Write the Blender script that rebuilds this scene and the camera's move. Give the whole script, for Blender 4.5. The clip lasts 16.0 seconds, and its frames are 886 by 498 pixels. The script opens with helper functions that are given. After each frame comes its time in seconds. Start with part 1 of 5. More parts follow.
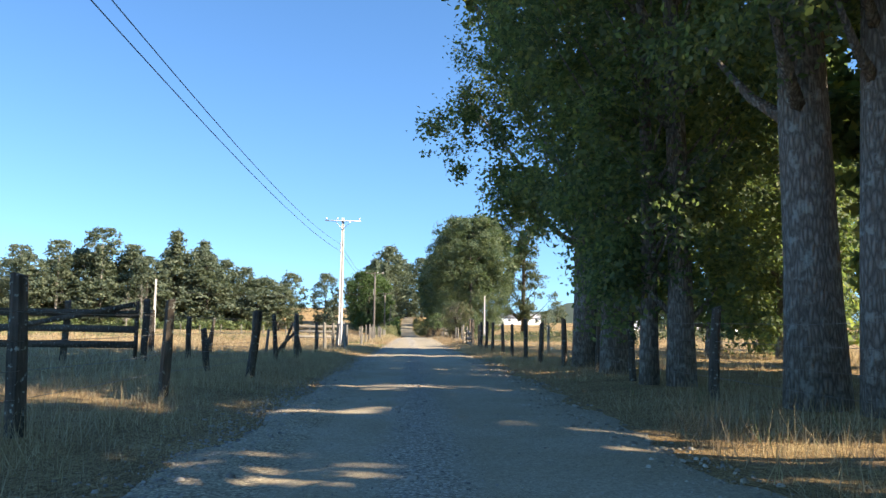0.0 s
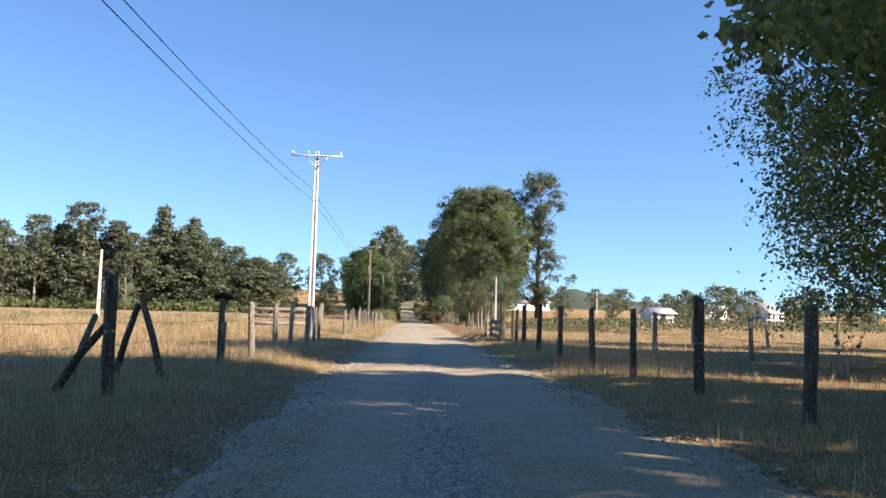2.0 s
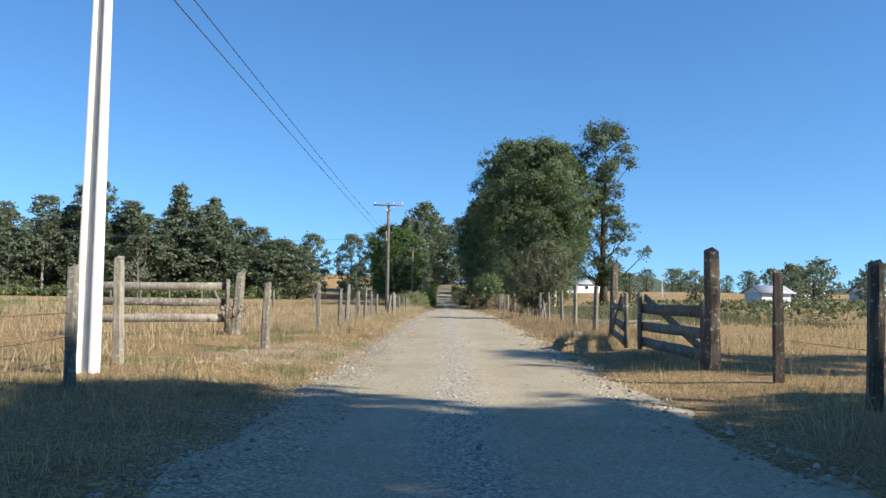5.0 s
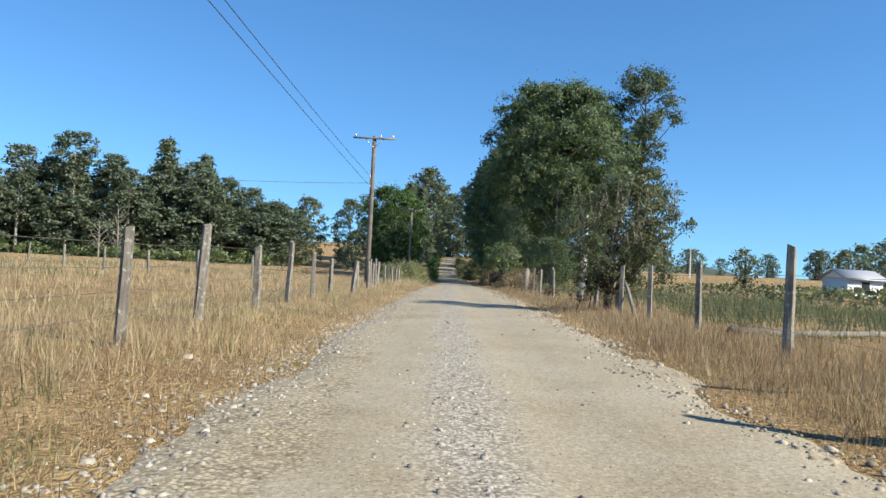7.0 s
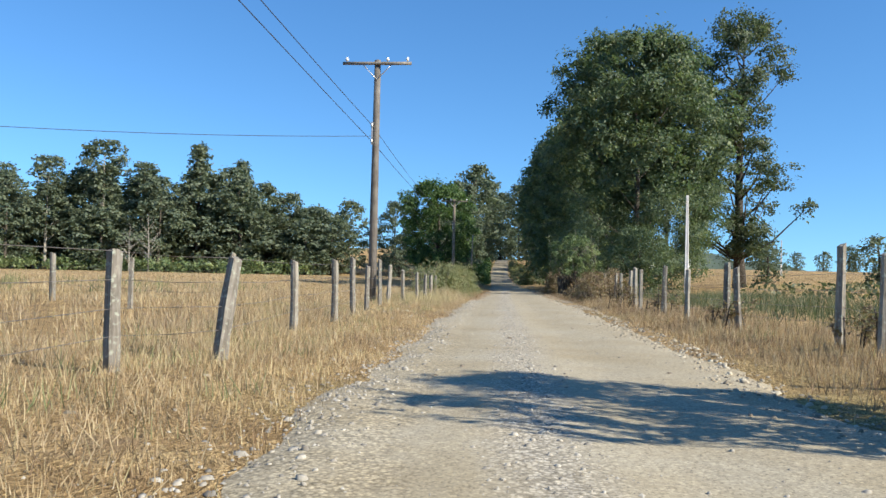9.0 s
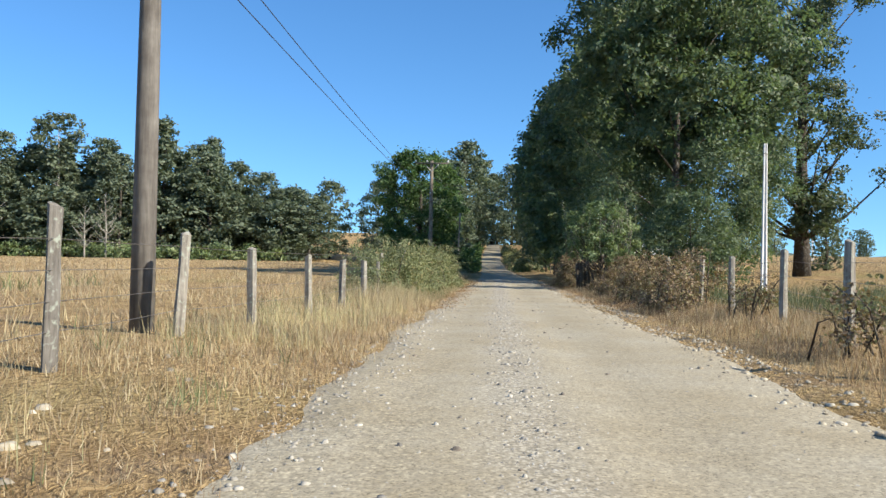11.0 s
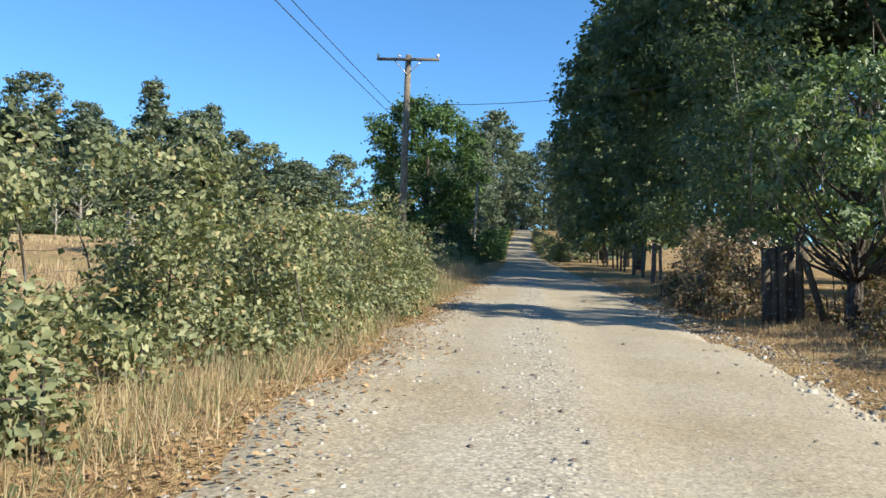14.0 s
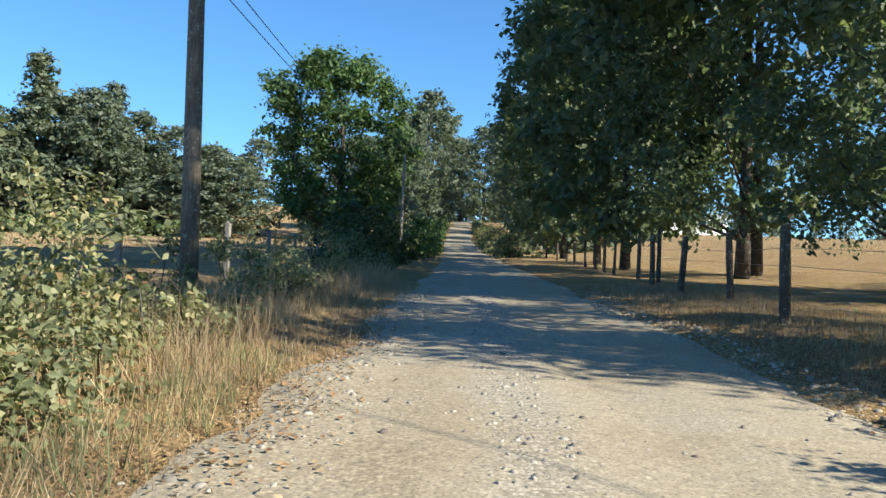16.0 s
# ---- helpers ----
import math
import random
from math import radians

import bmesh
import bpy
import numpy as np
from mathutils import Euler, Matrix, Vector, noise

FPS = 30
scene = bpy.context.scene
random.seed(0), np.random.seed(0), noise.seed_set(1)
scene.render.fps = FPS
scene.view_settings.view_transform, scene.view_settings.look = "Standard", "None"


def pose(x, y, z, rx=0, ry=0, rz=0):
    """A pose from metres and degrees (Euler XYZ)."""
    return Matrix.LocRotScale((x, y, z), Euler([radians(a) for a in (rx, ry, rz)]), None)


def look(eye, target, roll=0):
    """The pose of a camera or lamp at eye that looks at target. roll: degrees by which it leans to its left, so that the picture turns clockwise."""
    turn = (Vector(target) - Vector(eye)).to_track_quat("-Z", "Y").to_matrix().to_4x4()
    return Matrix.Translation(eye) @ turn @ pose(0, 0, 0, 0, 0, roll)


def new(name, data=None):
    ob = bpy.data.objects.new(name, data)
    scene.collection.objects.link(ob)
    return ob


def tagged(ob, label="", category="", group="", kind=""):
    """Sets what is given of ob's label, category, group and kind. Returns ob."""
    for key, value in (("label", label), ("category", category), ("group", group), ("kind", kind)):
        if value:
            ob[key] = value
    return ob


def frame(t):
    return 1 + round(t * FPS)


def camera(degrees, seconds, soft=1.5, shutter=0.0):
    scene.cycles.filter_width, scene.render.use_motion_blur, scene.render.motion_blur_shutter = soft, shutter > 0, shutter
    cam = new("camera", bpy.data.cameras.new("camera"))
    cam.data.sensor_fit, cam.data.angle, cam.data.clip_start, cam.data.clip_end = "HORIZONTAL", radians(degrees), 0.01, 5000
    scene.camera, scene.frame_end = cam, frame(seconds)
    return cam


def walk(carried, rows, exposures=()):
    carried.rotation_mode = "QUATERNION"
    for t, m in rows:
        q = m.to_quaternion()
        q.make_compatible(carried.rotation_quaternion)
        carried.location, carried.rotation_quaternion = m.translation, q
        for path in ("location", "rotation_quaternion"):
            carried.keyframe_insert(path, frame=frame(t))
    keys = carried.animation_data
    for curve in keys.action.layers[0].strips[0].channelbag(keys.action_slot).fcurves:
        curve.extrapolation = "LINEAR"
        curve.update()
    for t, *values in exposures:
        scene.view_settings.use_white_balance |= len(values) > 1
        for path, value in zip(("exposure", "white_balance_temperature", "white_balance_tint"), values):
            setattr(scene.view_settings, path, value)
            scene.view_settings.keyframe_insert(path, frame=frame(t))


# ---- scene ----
cam = camera(58.0, 16.0)
PATH = [
    (0, (0.12, -4.123, 0.887), (0.193, -2.136, 1.099), 0.8),
    (0.5, (0.027, 0.382, 0.913), (0.106, 2.374, 1.082), 1.1),
    (1, (-0.035, 4.862, 0.962), (0.032, 6.853, 1.135), -0.0),
    (1.5, (-0.081, 9.289, 1.014), (0.016, 11.277, 1.212), -0.9),
    (2, (-0.083, 13.65, 1.06), (-0.011, 15.641, 1.234), 1.5),
    (2.5, (-0.113, 17.999, 1.091), (-0.047, 19.99, 1.27), 2.2),
    (3, (-0.162, 22.425, 1.111), (-0.1, 24.418, 1.268), 3.2),
    (3.5, (-0.169, 26.953, 1.094), (-0.131, 28.947, 1.247), 2.0),
    (6, (0.282, 50.428, 1.056), (0.222, 52.424, 1.168), 1.8),
    (6.5, (0.156, 55.246, 1.089), (0.046, 57.241, 1.181), 3.7),
    (7, (-0.005, 60.084, 1.113), (-0.035, 62.083, 1.179), 3.0),
    (7.5, (-0.151, 64.924, 1.173), (-0.213, 66.921, 1.262), 1.3),
    (8, (-0.319, 69.753, 1.268), (-0.42, 71.749, 1.324), 1.2),
    (8.5, (-0.313, 74.509, 1.291), (-0.395, 76.505, 1.371), 1.6),
    (9, (-0.299, 79.34, 1.273), (-0.458, 81.333, 1.346), 1.3),
    (9.5, (-0.407, 84.155, 1.27), (-0.528, 86.151, 1.316), 0.7),
    (12, (-0.45, 107.669, 1.421), (-0.599, 109.663, 1.451), 1.5),
    (12.5, (-0.458, 112.306, 1.412), (-0.607, 114.3, 1.422), 1.5),
    (13, (-0.482, 116.888, 1.386), (-0.667, 118.879, 1.414), 2.1),
    (13.5, (-0.482, 121.409, 1.358), (-0.653, 123.402, 1.383), 1.7),
    (14, (-0.466, 125.909, 1.335), (-0.677, 127.898, 1.336), 2.2),
    (14.5, (-0.507, 130.401, 1.321), (-0.789, 132.381, 1.353), 3.5),
    (15, (-0.578, 134.927, 1.361), (-0.772, 136.917, 1.42), 2.0),
    (15.5, (-0.685, 139.409, 1.368), (-0.787, 141.406, 1.387), 1.6),
    (16, (-0.749, 143.881, 1.375), (-0.806, 145.88, 1.365), 1.8),
]
walk(cam, [(t, look(eye, target, roll)) for t, eye, target, roll in PATH],
     [(0, 0.98, 7300, 16), (1.5, 0.9, 7600, 25), (2.5, 0.62, 7400, 18), (3.5, 0.4, 6950, 16), (6, 0.37, 6500, 10), (9.5, 0.43, 6500, 10), (12, 0.5, 6500, 10), (14.5, 0.64, 6500, 10), (16, 0.65, 6500, 10)])

# ---------------------------------------------------------------- light
SUN_EL, SUN_ROT = radians(33), math.atan2(1.0, -0.45)
world = bpy.data.worlds.new("sky")
scene.world = world
world.use_nodes = True
wn = world.node_tree.nodes
sky = wn.new("ShaderNodeTexSky")
sky.sky_type, sky.sun_disc = "NISHITA", False
sky.sun_elevation, sky.sun_rotation = SUN_EL, SUN_ROT
sky.air_density, sky.dust_density, sky.ozone_density = 1.0, 0.0, 2.6
wn["Background"].inputs["Strength"].default_value = 0.135
# the clear air keeps its deep blue down to the horizon
ways, lift, unit = wn.new("ShaderNodeTexCoord"), wn.new("ShaderNodeVectorMath"), wn.new("ShaderNodeVectorMath")
lift.operation, lift.inputs[1].default_value, unit.operation = "ADD", (0, 0, 0.09), "NORMALIZE"
world.node_tree.links.new(ways.outputs["Generated"], lift.inputs[0])
world.node_tree.links.new(lift.outputs[0], unit.inputs[0])
world.node_tree.links.new(unit.outputs[0], sky.inputs["Vector"])
deep = wn.new("ShaderNodeHueSaturation")
deep.inputs["Saturation"].default_value = 1.15
tint = wn.new("ShaderNodeMix")
tint.data_type, tint.blend_type = "RGBA", "MULTIPLY"
tint.inputs[0].default_value, tint.inputs[7].default_value = 1.0, (0.73, 0.98, 1.13, 1)
world.node_tree.links.new(sky.outputs["Color"], deep.inputs["Color"])
world.node_tree.links.new(deep.outputs["Color"], tint.inputs[6])
world.node_tree.links.new(tint.outputs[2], wn["Background"].inputs["Color"])
sun = new("sun", bpy.data.lights.new("sun", "SUN"))
sun.data.energy, sun.data.angle, sun.data.color = 6.5, radians(0.53), (1.0, 0.93, 0.80)
SUN_DIR = Vector((math.sin(SUN_ROT) * math.cos(SUN_EL), math.cos(SUN_ROT) * math.cos(SUN_EL), math.sin(SUN_EL)))
sun.matrix_world = look((0, 0, 60), Vector((0, 0, 60)) - SUN_DIR)

# ---------------------------------------------------------------- materials


def material(name):
    m = bpy.data.materials.new(name)
    m.use_nodes = True
    return m, m.node_tree.nodes, m.node_tree.links, m.node_tree.nodes["Principled BSDF"]


def ramp(n, l, fac, stops):
    r = n.new("ShaderNodeValToRGB")
    r.color_ramp.elements[0].position, r.color_ramp.elements[0].color = stops[0][0], (*stops[0][1], 1)
    r.color_ramp.elements[1].position, r.color_ramp.elements[1].color = stops[-1][0], (*stops[-1][1], 1)
    for p, c in stops[1:-1]:
        r.color_ramp.elements.new(p).color = (*c, 1)
    l.new(fac, r.inputs["Fac"])
    return r.outputs["Color"]


def noise_tex(n, l, vec, scale, detail=4.0, rough=0.6):
    t = n.new("ShaderNodeTexNoise")
    t.inputs["Scale"].default_value, t.inputs["Detail"].default_value, t.inputs["Roughness"].default_value = scale, detail, rough
    l.new(vec, t.inputs["Vector"])
    return t.outputs["Fac"]


def mixed(n, l, fac, a, b, how="MIX"):
    m = n.new("ShaderNodeMix")
    m.data_type, m.blend_type = "RGBA", how
    if isinstance(fac, float):
        m.inputs[0].default_value = fac
    else:
        l.new(fac, m.inputs[0])
    for sock, v in ((m.inputs[6], a), (m.inputs[7], b)):
        if isinstance(v, tuple):
            sock.default_value = (*v, 1)
        else:
            l.new(v, sock)
    return m.outputs[2]


def bump(n, l, bsdf, height, strength, dist):
    b = n.new("ShaderNodeBump")
    b.inputs["Strength"].default_value, b.inputs["Distance"].default_value = strength, dist
    l.new(height, b.inputs["Height"])
    l.new(b.outputs["Normal"], bsdf.inputs["Normal"])


def math_node(n, l, op, a, b=None, c=None):
    m = n.new("ShaderNodeMath")
    m.operation = op
    for i, v in enumerate((a, b, c)):
        if v is None:
            continue
        if isinstance(v, (int, float)):
            m.inputs[i].default_value = v
        else:
            l.new(v, m.inputs[i])
    return m.outputs[0]


def leaf_material(name, stops, through_amount=0.35, rough=0.55, glow=(1.05, 1.12, 0.62), patch=0.35, tints=((0.72, 0.78, 0.75), (1.15, 1.1, 0.95))):
    """Leaves: colour varied from leaf to leaf and from bough to bough, some light passing through."""
    m, n, l, b = material(name)
    geo, tc = n.new("ShaderNodeNewGeometry"), n.new("ShaderNodeTexCoord")
    col = ramp(n, l, geo.outputs["Random Per Island"], stops)
    big = noise_tex(n, l, tc.outputs["Object"], patch, 2.0)
    tint = ramp(n, l, big, [(0.3, tints[0]), (0.7, tints[1])])
    col = mixed(n, l, 1.0, col, tint, "MULTIPLY")
    l.new(col, b.inputs["Base Color"])
    b.inputs["Roughness"].default_value = rough
    b.inputs["Specular IOR Level"].default_value = 0.35
    t = n.new("ShaderNodeBsdfTranslucent")
    l.new(mixed(n, l, 1.0, col, glow, "MULTIPLY"), t.inputs["Color"])
    mx = n.new("ShaderNodeMixShader")
    mx.inputs[0].default_value = through_amount
    l.new(b.outputs[0], mx.inputs[1])
    l.new(t.outputs[0], mx.inputs[2])
    l.new(mx.outputs[0], n["Material Output"].inputs["Surface"])
    return m


def wood_material(name, dark, light, lichen=0.0, grain=9.0):
    m, n, l, b = material(name)
    tc, info = n.new("ShaderNodeTexCoord"), n.new("ShaderNodeObjectInfo")
    mp = n.new("ShaderNodeMapping")
    mp.inputs["Scale"].default_value = (grain * 3, grain * 3, grain * 0.25)
    l.new(tc.outputs["Object"], mp.inputs["Vector"])
    g = noise_tex(n, l, mp.outputs["Vector"], 1.0, 6.0, 0.7)
    col = ramp(n, l, g, [(0.3, dark), (0.72, light)])
    worn = noise_tex(n, l, tc.outputs["Object"], 3.0, 3.0)
    col = mixed(n, l, 1.0, col, ramp(n, l, worn, [(0.3, (0.7, 0.68, 0.66)), (0.75, (1.2, 1.2, 1.18))]), "MULTIPLY")
    col = mixed(n, l, 1.0, col, ramp(n, l, info.outputs["Random"], [(0.0, (0.72, 0.7, 0.68)), (1.0, (1.2, 1.17, 1.1))]), "MULTIPLY")
    if lichen:
        spots = noise_tex(n, l, tc.outputs["Object"], 14.0, 3.0)
        mask = ramp(n, l, spots, [(0.62 - lichen * 0.12, (0, 0, 0)), (0.68, (1, 1, 1))])
        col = mixed(n, l, mask, col, (0.34, 0.36, 0.29))
    l.new(col, b.inputs["Base Color"])
    b.inputs["Roughness"].default_value = 0.88
    b.inputs["Specular IOR Level"].default_value = 0.2
    bump(n, l, b, g, 0.6, 0.012)
    return m


def bark_material(name, dark, light, patch):
    m, n, l, b = material(name)
    tc = n.new("ShaderNodeTexCoord")
    mp = n.new("ShaderNodeMapping")
    mp.inputs["Scale"].default_value = (13, 13, 3.2)
    l.new(tc.outputs["Object"], mp.inputs["Vector"])
    v = n.new("ShaderNodeTexVoronoi")
    v.feature, v.inputs["Scale"].default_value = "DISTANCE_TO_EDGE", 1.4
    l.new(mp.outputs["Vector"], v.inputs["Vector"])
    g = noise_tex(n, l, mp.outputs["Vector"], 2.0, 6.0, 0.7)
    furrow = math_node(n, l, "ADD", math_node(n, l, "MULTIPLY", v.outputs["Distance"], 1.2), math_node(n, l, "MULTIPLY", g, 0.6))
    col = ramp(n, l, furrow, [(0.2, dark), (0.75, light)])
    spots = noise_tex(n, l, tc.outputs["Object"], 5.0, 5.0)
    col = mixed(n, l, ramp(n, l, spots, [(0.55, (0, 0, 0)), (0.66, (0.85, 0.85, 0.85))]), col, patch)
    l.new(col, b.inputs["Base Color"])
    b.inputs["Roughness"].default_value = 0.9
    b.inputs["Specular IOR Level"].default_value = 0.15
    bump(n, l, b, furrow, 0.9, 0.05)
    return m


def grass_material(name, stops, through_amount=0.3):
    return leaf_material(name, stops, through_amount, 0.7, (1.05, 1.0, 0.8), 0.7, ((0.74, 0.71, 0.74), (1.2, 1.17, 1.06)))


def plain(name, colour, rough=0.6, metal=0.0, vary=0.15, scale=6.0):
    m, n, l, b = material(name)
    tc = n.new("ShaderNodeTexCoord")
    f = noise_tex(n, l, tc.outputs["Object"], scale, 5.0)
    lo = tuple(c * (1 - vary) for c in colour)
    hi = tuple(min(1.0, c * (1 + vary)) for c in colour)
    l.new(ramp(n, l, f, [(0.3, lo), (0.7, hi)]), b.inputs["Base Color"])
    b.inputs["Roughness"].default_value, b.inputs["Metallic"].default_value = rough, metal
    bump(n, l, b, f, 0.15, 0.01)
    return m


def gravel_material():
    m, n, l, b = material("gravel")
    tc = n.new("ShaderNodeTexCoord")
    p = tc.outputs["Object"]
    sep = n.new("ShaderNodeSeparateXYZ")
    l.new(p, sep.inputs[0])
    pebble = n.new("ShaderNodeTexVoronoi")
    pebble.inputs["Scale"].default_value = 29.0
    l.new(p, pebble.inputs["Vector"])
    chips = n.new("ShaderNodeTexVoronoi")
    chips.inputs["Scale"].default_value = 75.0
    l.new(p, chips.inputs["Vector"])
    big = noise_tex(n, l, p, 0.55, 5.0, 0.65)
    fine = noise_tex(n, l, p, 18.0, 5.0, 0.7)
    base = ramp(n, l, big, [(0.3, (0.335, 0.28, 0.185)), (0.52, (0.385, 0.335, 0.24)), (0.72, (0.405, 0.365, 0.28))])
    hue = n.new("ShaderNodeSeparateColor")
    l.new(pebble.outputs["Color"], hue.inputs[0])
    stone = ramp(n, l, hue.outputs[0], [(0.0, (0.6, 0.6, 0.6)), (0.3, (1.0, 0.99, 0.97)), (0.7, (1.2, 1.17, 1.11)), (1.0, (1.55, 1.52, 1.44))])
    gaps = ramp(n, l, pebble.outputs["Distance"], [(0.34, (1.12, 1.12, 1.12)), (0.62, (0.52, 0.51, 0.49))])
    stone = mixed(n, l, 1.0, stone, gaps, "MULTIPLY")
    # loose stones lie in the crown and at both sides, the wheel tracks are packed
    wob = math_node(n, l, "MULTIPLY", math_node(n, l, "SUBTRACT", big, 0.5), 0.9)
    x = math_node(n, l, "ADD", sep.outputs[0], wob)
    mid = math_node(n, l, "MAXIMUM", math_node(n, l, "MINIMUM", math_node(n, l, "MULTIPLY_ADD", sep.outputs[1], -0.0095, 0.77), 0.22), -0.33)
    crown = ramp(n, l, math_node(n, l, "ABSOLUTE", math_node(n, l, "SUBTRACT", x, mid)), [(0.0, (0.85, 0.85, 0.85)), (0.2, (0.6, 0.6, 0.6)), (0.5, (0, 0, 0))])
    # past the middle of the way the stones are trodden in
    worn = ramp(n, l, math_node(n, l, "MULTIPLY", sep.outputs[1], 0.01), [(0.8, (1, 1, 1)), (1.15, (0.5, 0.5, 0.5))])
    patchy = ramp(n, l, noise_tex(n, l, p, 3.2, 4.0, 0.7), [(0.3, (0.35, 0.35, 0.35)), (0.6, (1, 1, 1))])
    fringe = ramp(n, l, math_node(n, l, "MULTIPLY", x, -1.0), [(0.75, (0, 0, 0)), (1.7, (0.9, 0.9, 0.9))])
    loose = math_node(n, l, "MAXIMUM", math_node(n, l, "MULTIPLY", math_node(n, l, "MAXIMUM", crown, fringe), math_node(n, l, "MULTIPLY", patchy, worn)), 0.2)
    base = mixed(n, l, loose, base, mixed(n, l, 1.0, base, stone, "MULTIPLY"))
    base = mixed(n, l, 1.0, base, ramp(n, l, fine, [(0.25, (0.8, 0.79, 0.77)), (0.75, (1.14, 1.14, 1.13))]), "MULTIPLY")
    base = mixed(n, l, math_node(n, l, "MULTIPLY", crown, math_node(n, l, "MULTIPLY", worn, 0.7)), base, mixed(n, l, 1.0, (0.42, 0.4, 0.36), stone, "MULTIPLY"))
    grit = n.new("ShaderNodeSeparateColor")
    l.new(chips.outputs["Color"], grit.inputs[0])
    base = mixed(n, l, 1.0, base, ramp(n, l, grit.outputs[1], [(0.0, (0.62, 0.61, 0.6)), (0.22, (0.93, 0.93, 0.93)), (0.8, (1.04, 1.04, 1.03)), (1.0, (1.25, 1.24, 1.2))]), "MULTIPLY")
    # ochre soil shows through towards the sides
    edge = math_node(n, l, "ABSOLUTE", math_node(n, l, "SUBTRACT", x, 0.35))
    soil = ramp(n, l, math_node(n, l, "MULTIPLY", edge, noise_tex(n, l, p, 1.7, 4.0)), [(1.1, (0, 0, 0)), (1.9, (0.75, 0.75, 0.75))])
    base = mixed(n, l, soil, base, (0.37, 0.285, 0.175))
    l.new(base, b.inputs["Base Color"])
    b.inputs["Roughness"].default_value = 0.95
    b.inputs["Specular IOR Level"].default_value = 0.15
    h = math_node(n, l, "ADD", math_node(n, l, "MULTIPLY", pebble.outputs["Distance"], -1.0), math_node(n, l, "MULTIPLY", chips.outputs["Distance"], -0.5))
    h = math_node(n, l, "ADD", math_node(n, l, "MULTIPLY", h, loose), math_node(n, l, "MULTIPLY", fine, 0.8))
    bump(n, l, b, h, 0.25, 0.01)
    return m


def field_material():
    """Dry pasture: straw, bare earth and a few green patches."""
    m, n, l, b = material("dry_pasture")
    tc = n.new("ShaderNodeTexCoord")
    p = tc.outputs["Object"]
    a = noise_tex(n, l, p, 0.09, 5.0, 0.6)
    c = noise_tex(n, l, p, 0.9, 6.0, 0.7)
    f = noise_tex(n, l, p, 16.0, 5.0, 0.75)
    col = ramp(n, l, c, [(0.28, (0.27, 0.185, 0.095)), (0.5, (0.4, 0.285, 0.15)), (0.72, (0.48, 0.37, 0.205))])
    green = ramp(n, l, a, [(0.55, (0, 0, 0)), (0.68, (0.6, 0.6, 0.6))])
    col = mixed(n, l, green, col, (0.32, 0.29, 0.13))
    col = mixed(n, l, 1.0, col, ramp(n, l, f, [(0.25, (0.7, 0.68, 0.62)), (0.75, (1.2, 1.2, 1.15))]), "MULTIPLY")
    # matted stalks lying in several directions, with bare earth between
    stalks = None
    warp = n.new("ShaderNodeTexNoise")
    warp.inputs["Scale"].default_value, warp.inputs["Detail"].default_value = 2.5, 3.0
    l.new(p, warp.inputs["Vector"])
    bent = n.new("ShaderNodeVectorMath")
    bent.operation, bent.inputs[1].default_value = "MULTIPLY_ADD", (0.5, 0.5, 0.0)
    l.new(warp.outputs["Color"], bent.inputs[0])
    l.new(p, bent.inputs[2])
    for turn, across, along in ((0.3, 42.0, 11.0), (1.25, 50.0, 14.0), (2.2, 38.0, 10.0)):
        mp = n.new("ShaderNodeMapping")
        mp.inputs["Rotation"].default_value, mp.inputs["Scale"].default_value = (0, 0, turn), (across, along, 1.0)
        l.new(bent.outputs[0], mp.inputs["Vector"])
        layer = noise_tex(n, l, mp.outputs["Vector"], 1.0, 2.0, 0.5)
        stalks = layer if stalks is None else math_node(n, l, "MAXIMUM", stalks, layer)
    col = mixed(n, l, 1.0, col, ramp(n, l, stalks, [(0.5, (0.5, 0.46, 0.42)), (0.6, (0.95, 0.93, 0.9)), (0.72, (1.4, 1.38, 1.32))]), "MULTIPLY")
    bare = ramp(n, l, noise_tex(n, l, p, 0.55, 5.0, 0.7), [(0.56, (0, 0, 0)), (0.7, (0.7, 0.7, 0.7))])
    col = mixed(n, l, bare, col, (0.26, 0.185, 0.12))
    # trodden earth at the pasture gate
    sep = n.new("ShaderNodeSeparateXYZ")
    l.new(p, sep.inputs[0])
    near = math_node(n, l, "ADD", math_node(n, l, "MULTIPLY", math_node(n, l, "ABSOLUTE", math_node(n, l, "SUBTRACT", sep.outputs[1], 57.5)), 0.13),
                     math_node(n, l, "MULTIPLY", math_node(n, l, "ABSOLUTE", math_node(n, l, "ADD", sep.outputs[0], 3.2)), 0.26))
    trod = ramp(n, l, math_node(n, l, "ADD", near, math_node(n, l, "MULTIPLY", c, 1.0)), [(0.9, (0.9, 0.9, 0.9)), (1.3, (0, 0, 0))])
    earth = mixed(n, l, 1.0, ramp(n, l, c, [(0.35, (0.36, 0.255, 0.16)), (0.65, (0.46, 0.36, 0.245))]), ramp(n, l, f, [(0.3, (0.75, 0.74, 0.72)), (0.7, (1.15, 1.15, 1.14))]), "MULTIPLY")
    col = mixed(n, l, trod, col, earth)
    l.new(col, b.inputs["Base Color"])
    b.inputs["Roughness"].default_value = 0.95
    b.inputs["Specular IOR Level"].default_value = 0.1
    bump(n, l, b, math_node(n, l, "ADD", math_node(n, l, "ADD", f, c), math_node(n, l, "MULTIPLY", stalks, 1.5)), 0.8, 0.06)
    return m


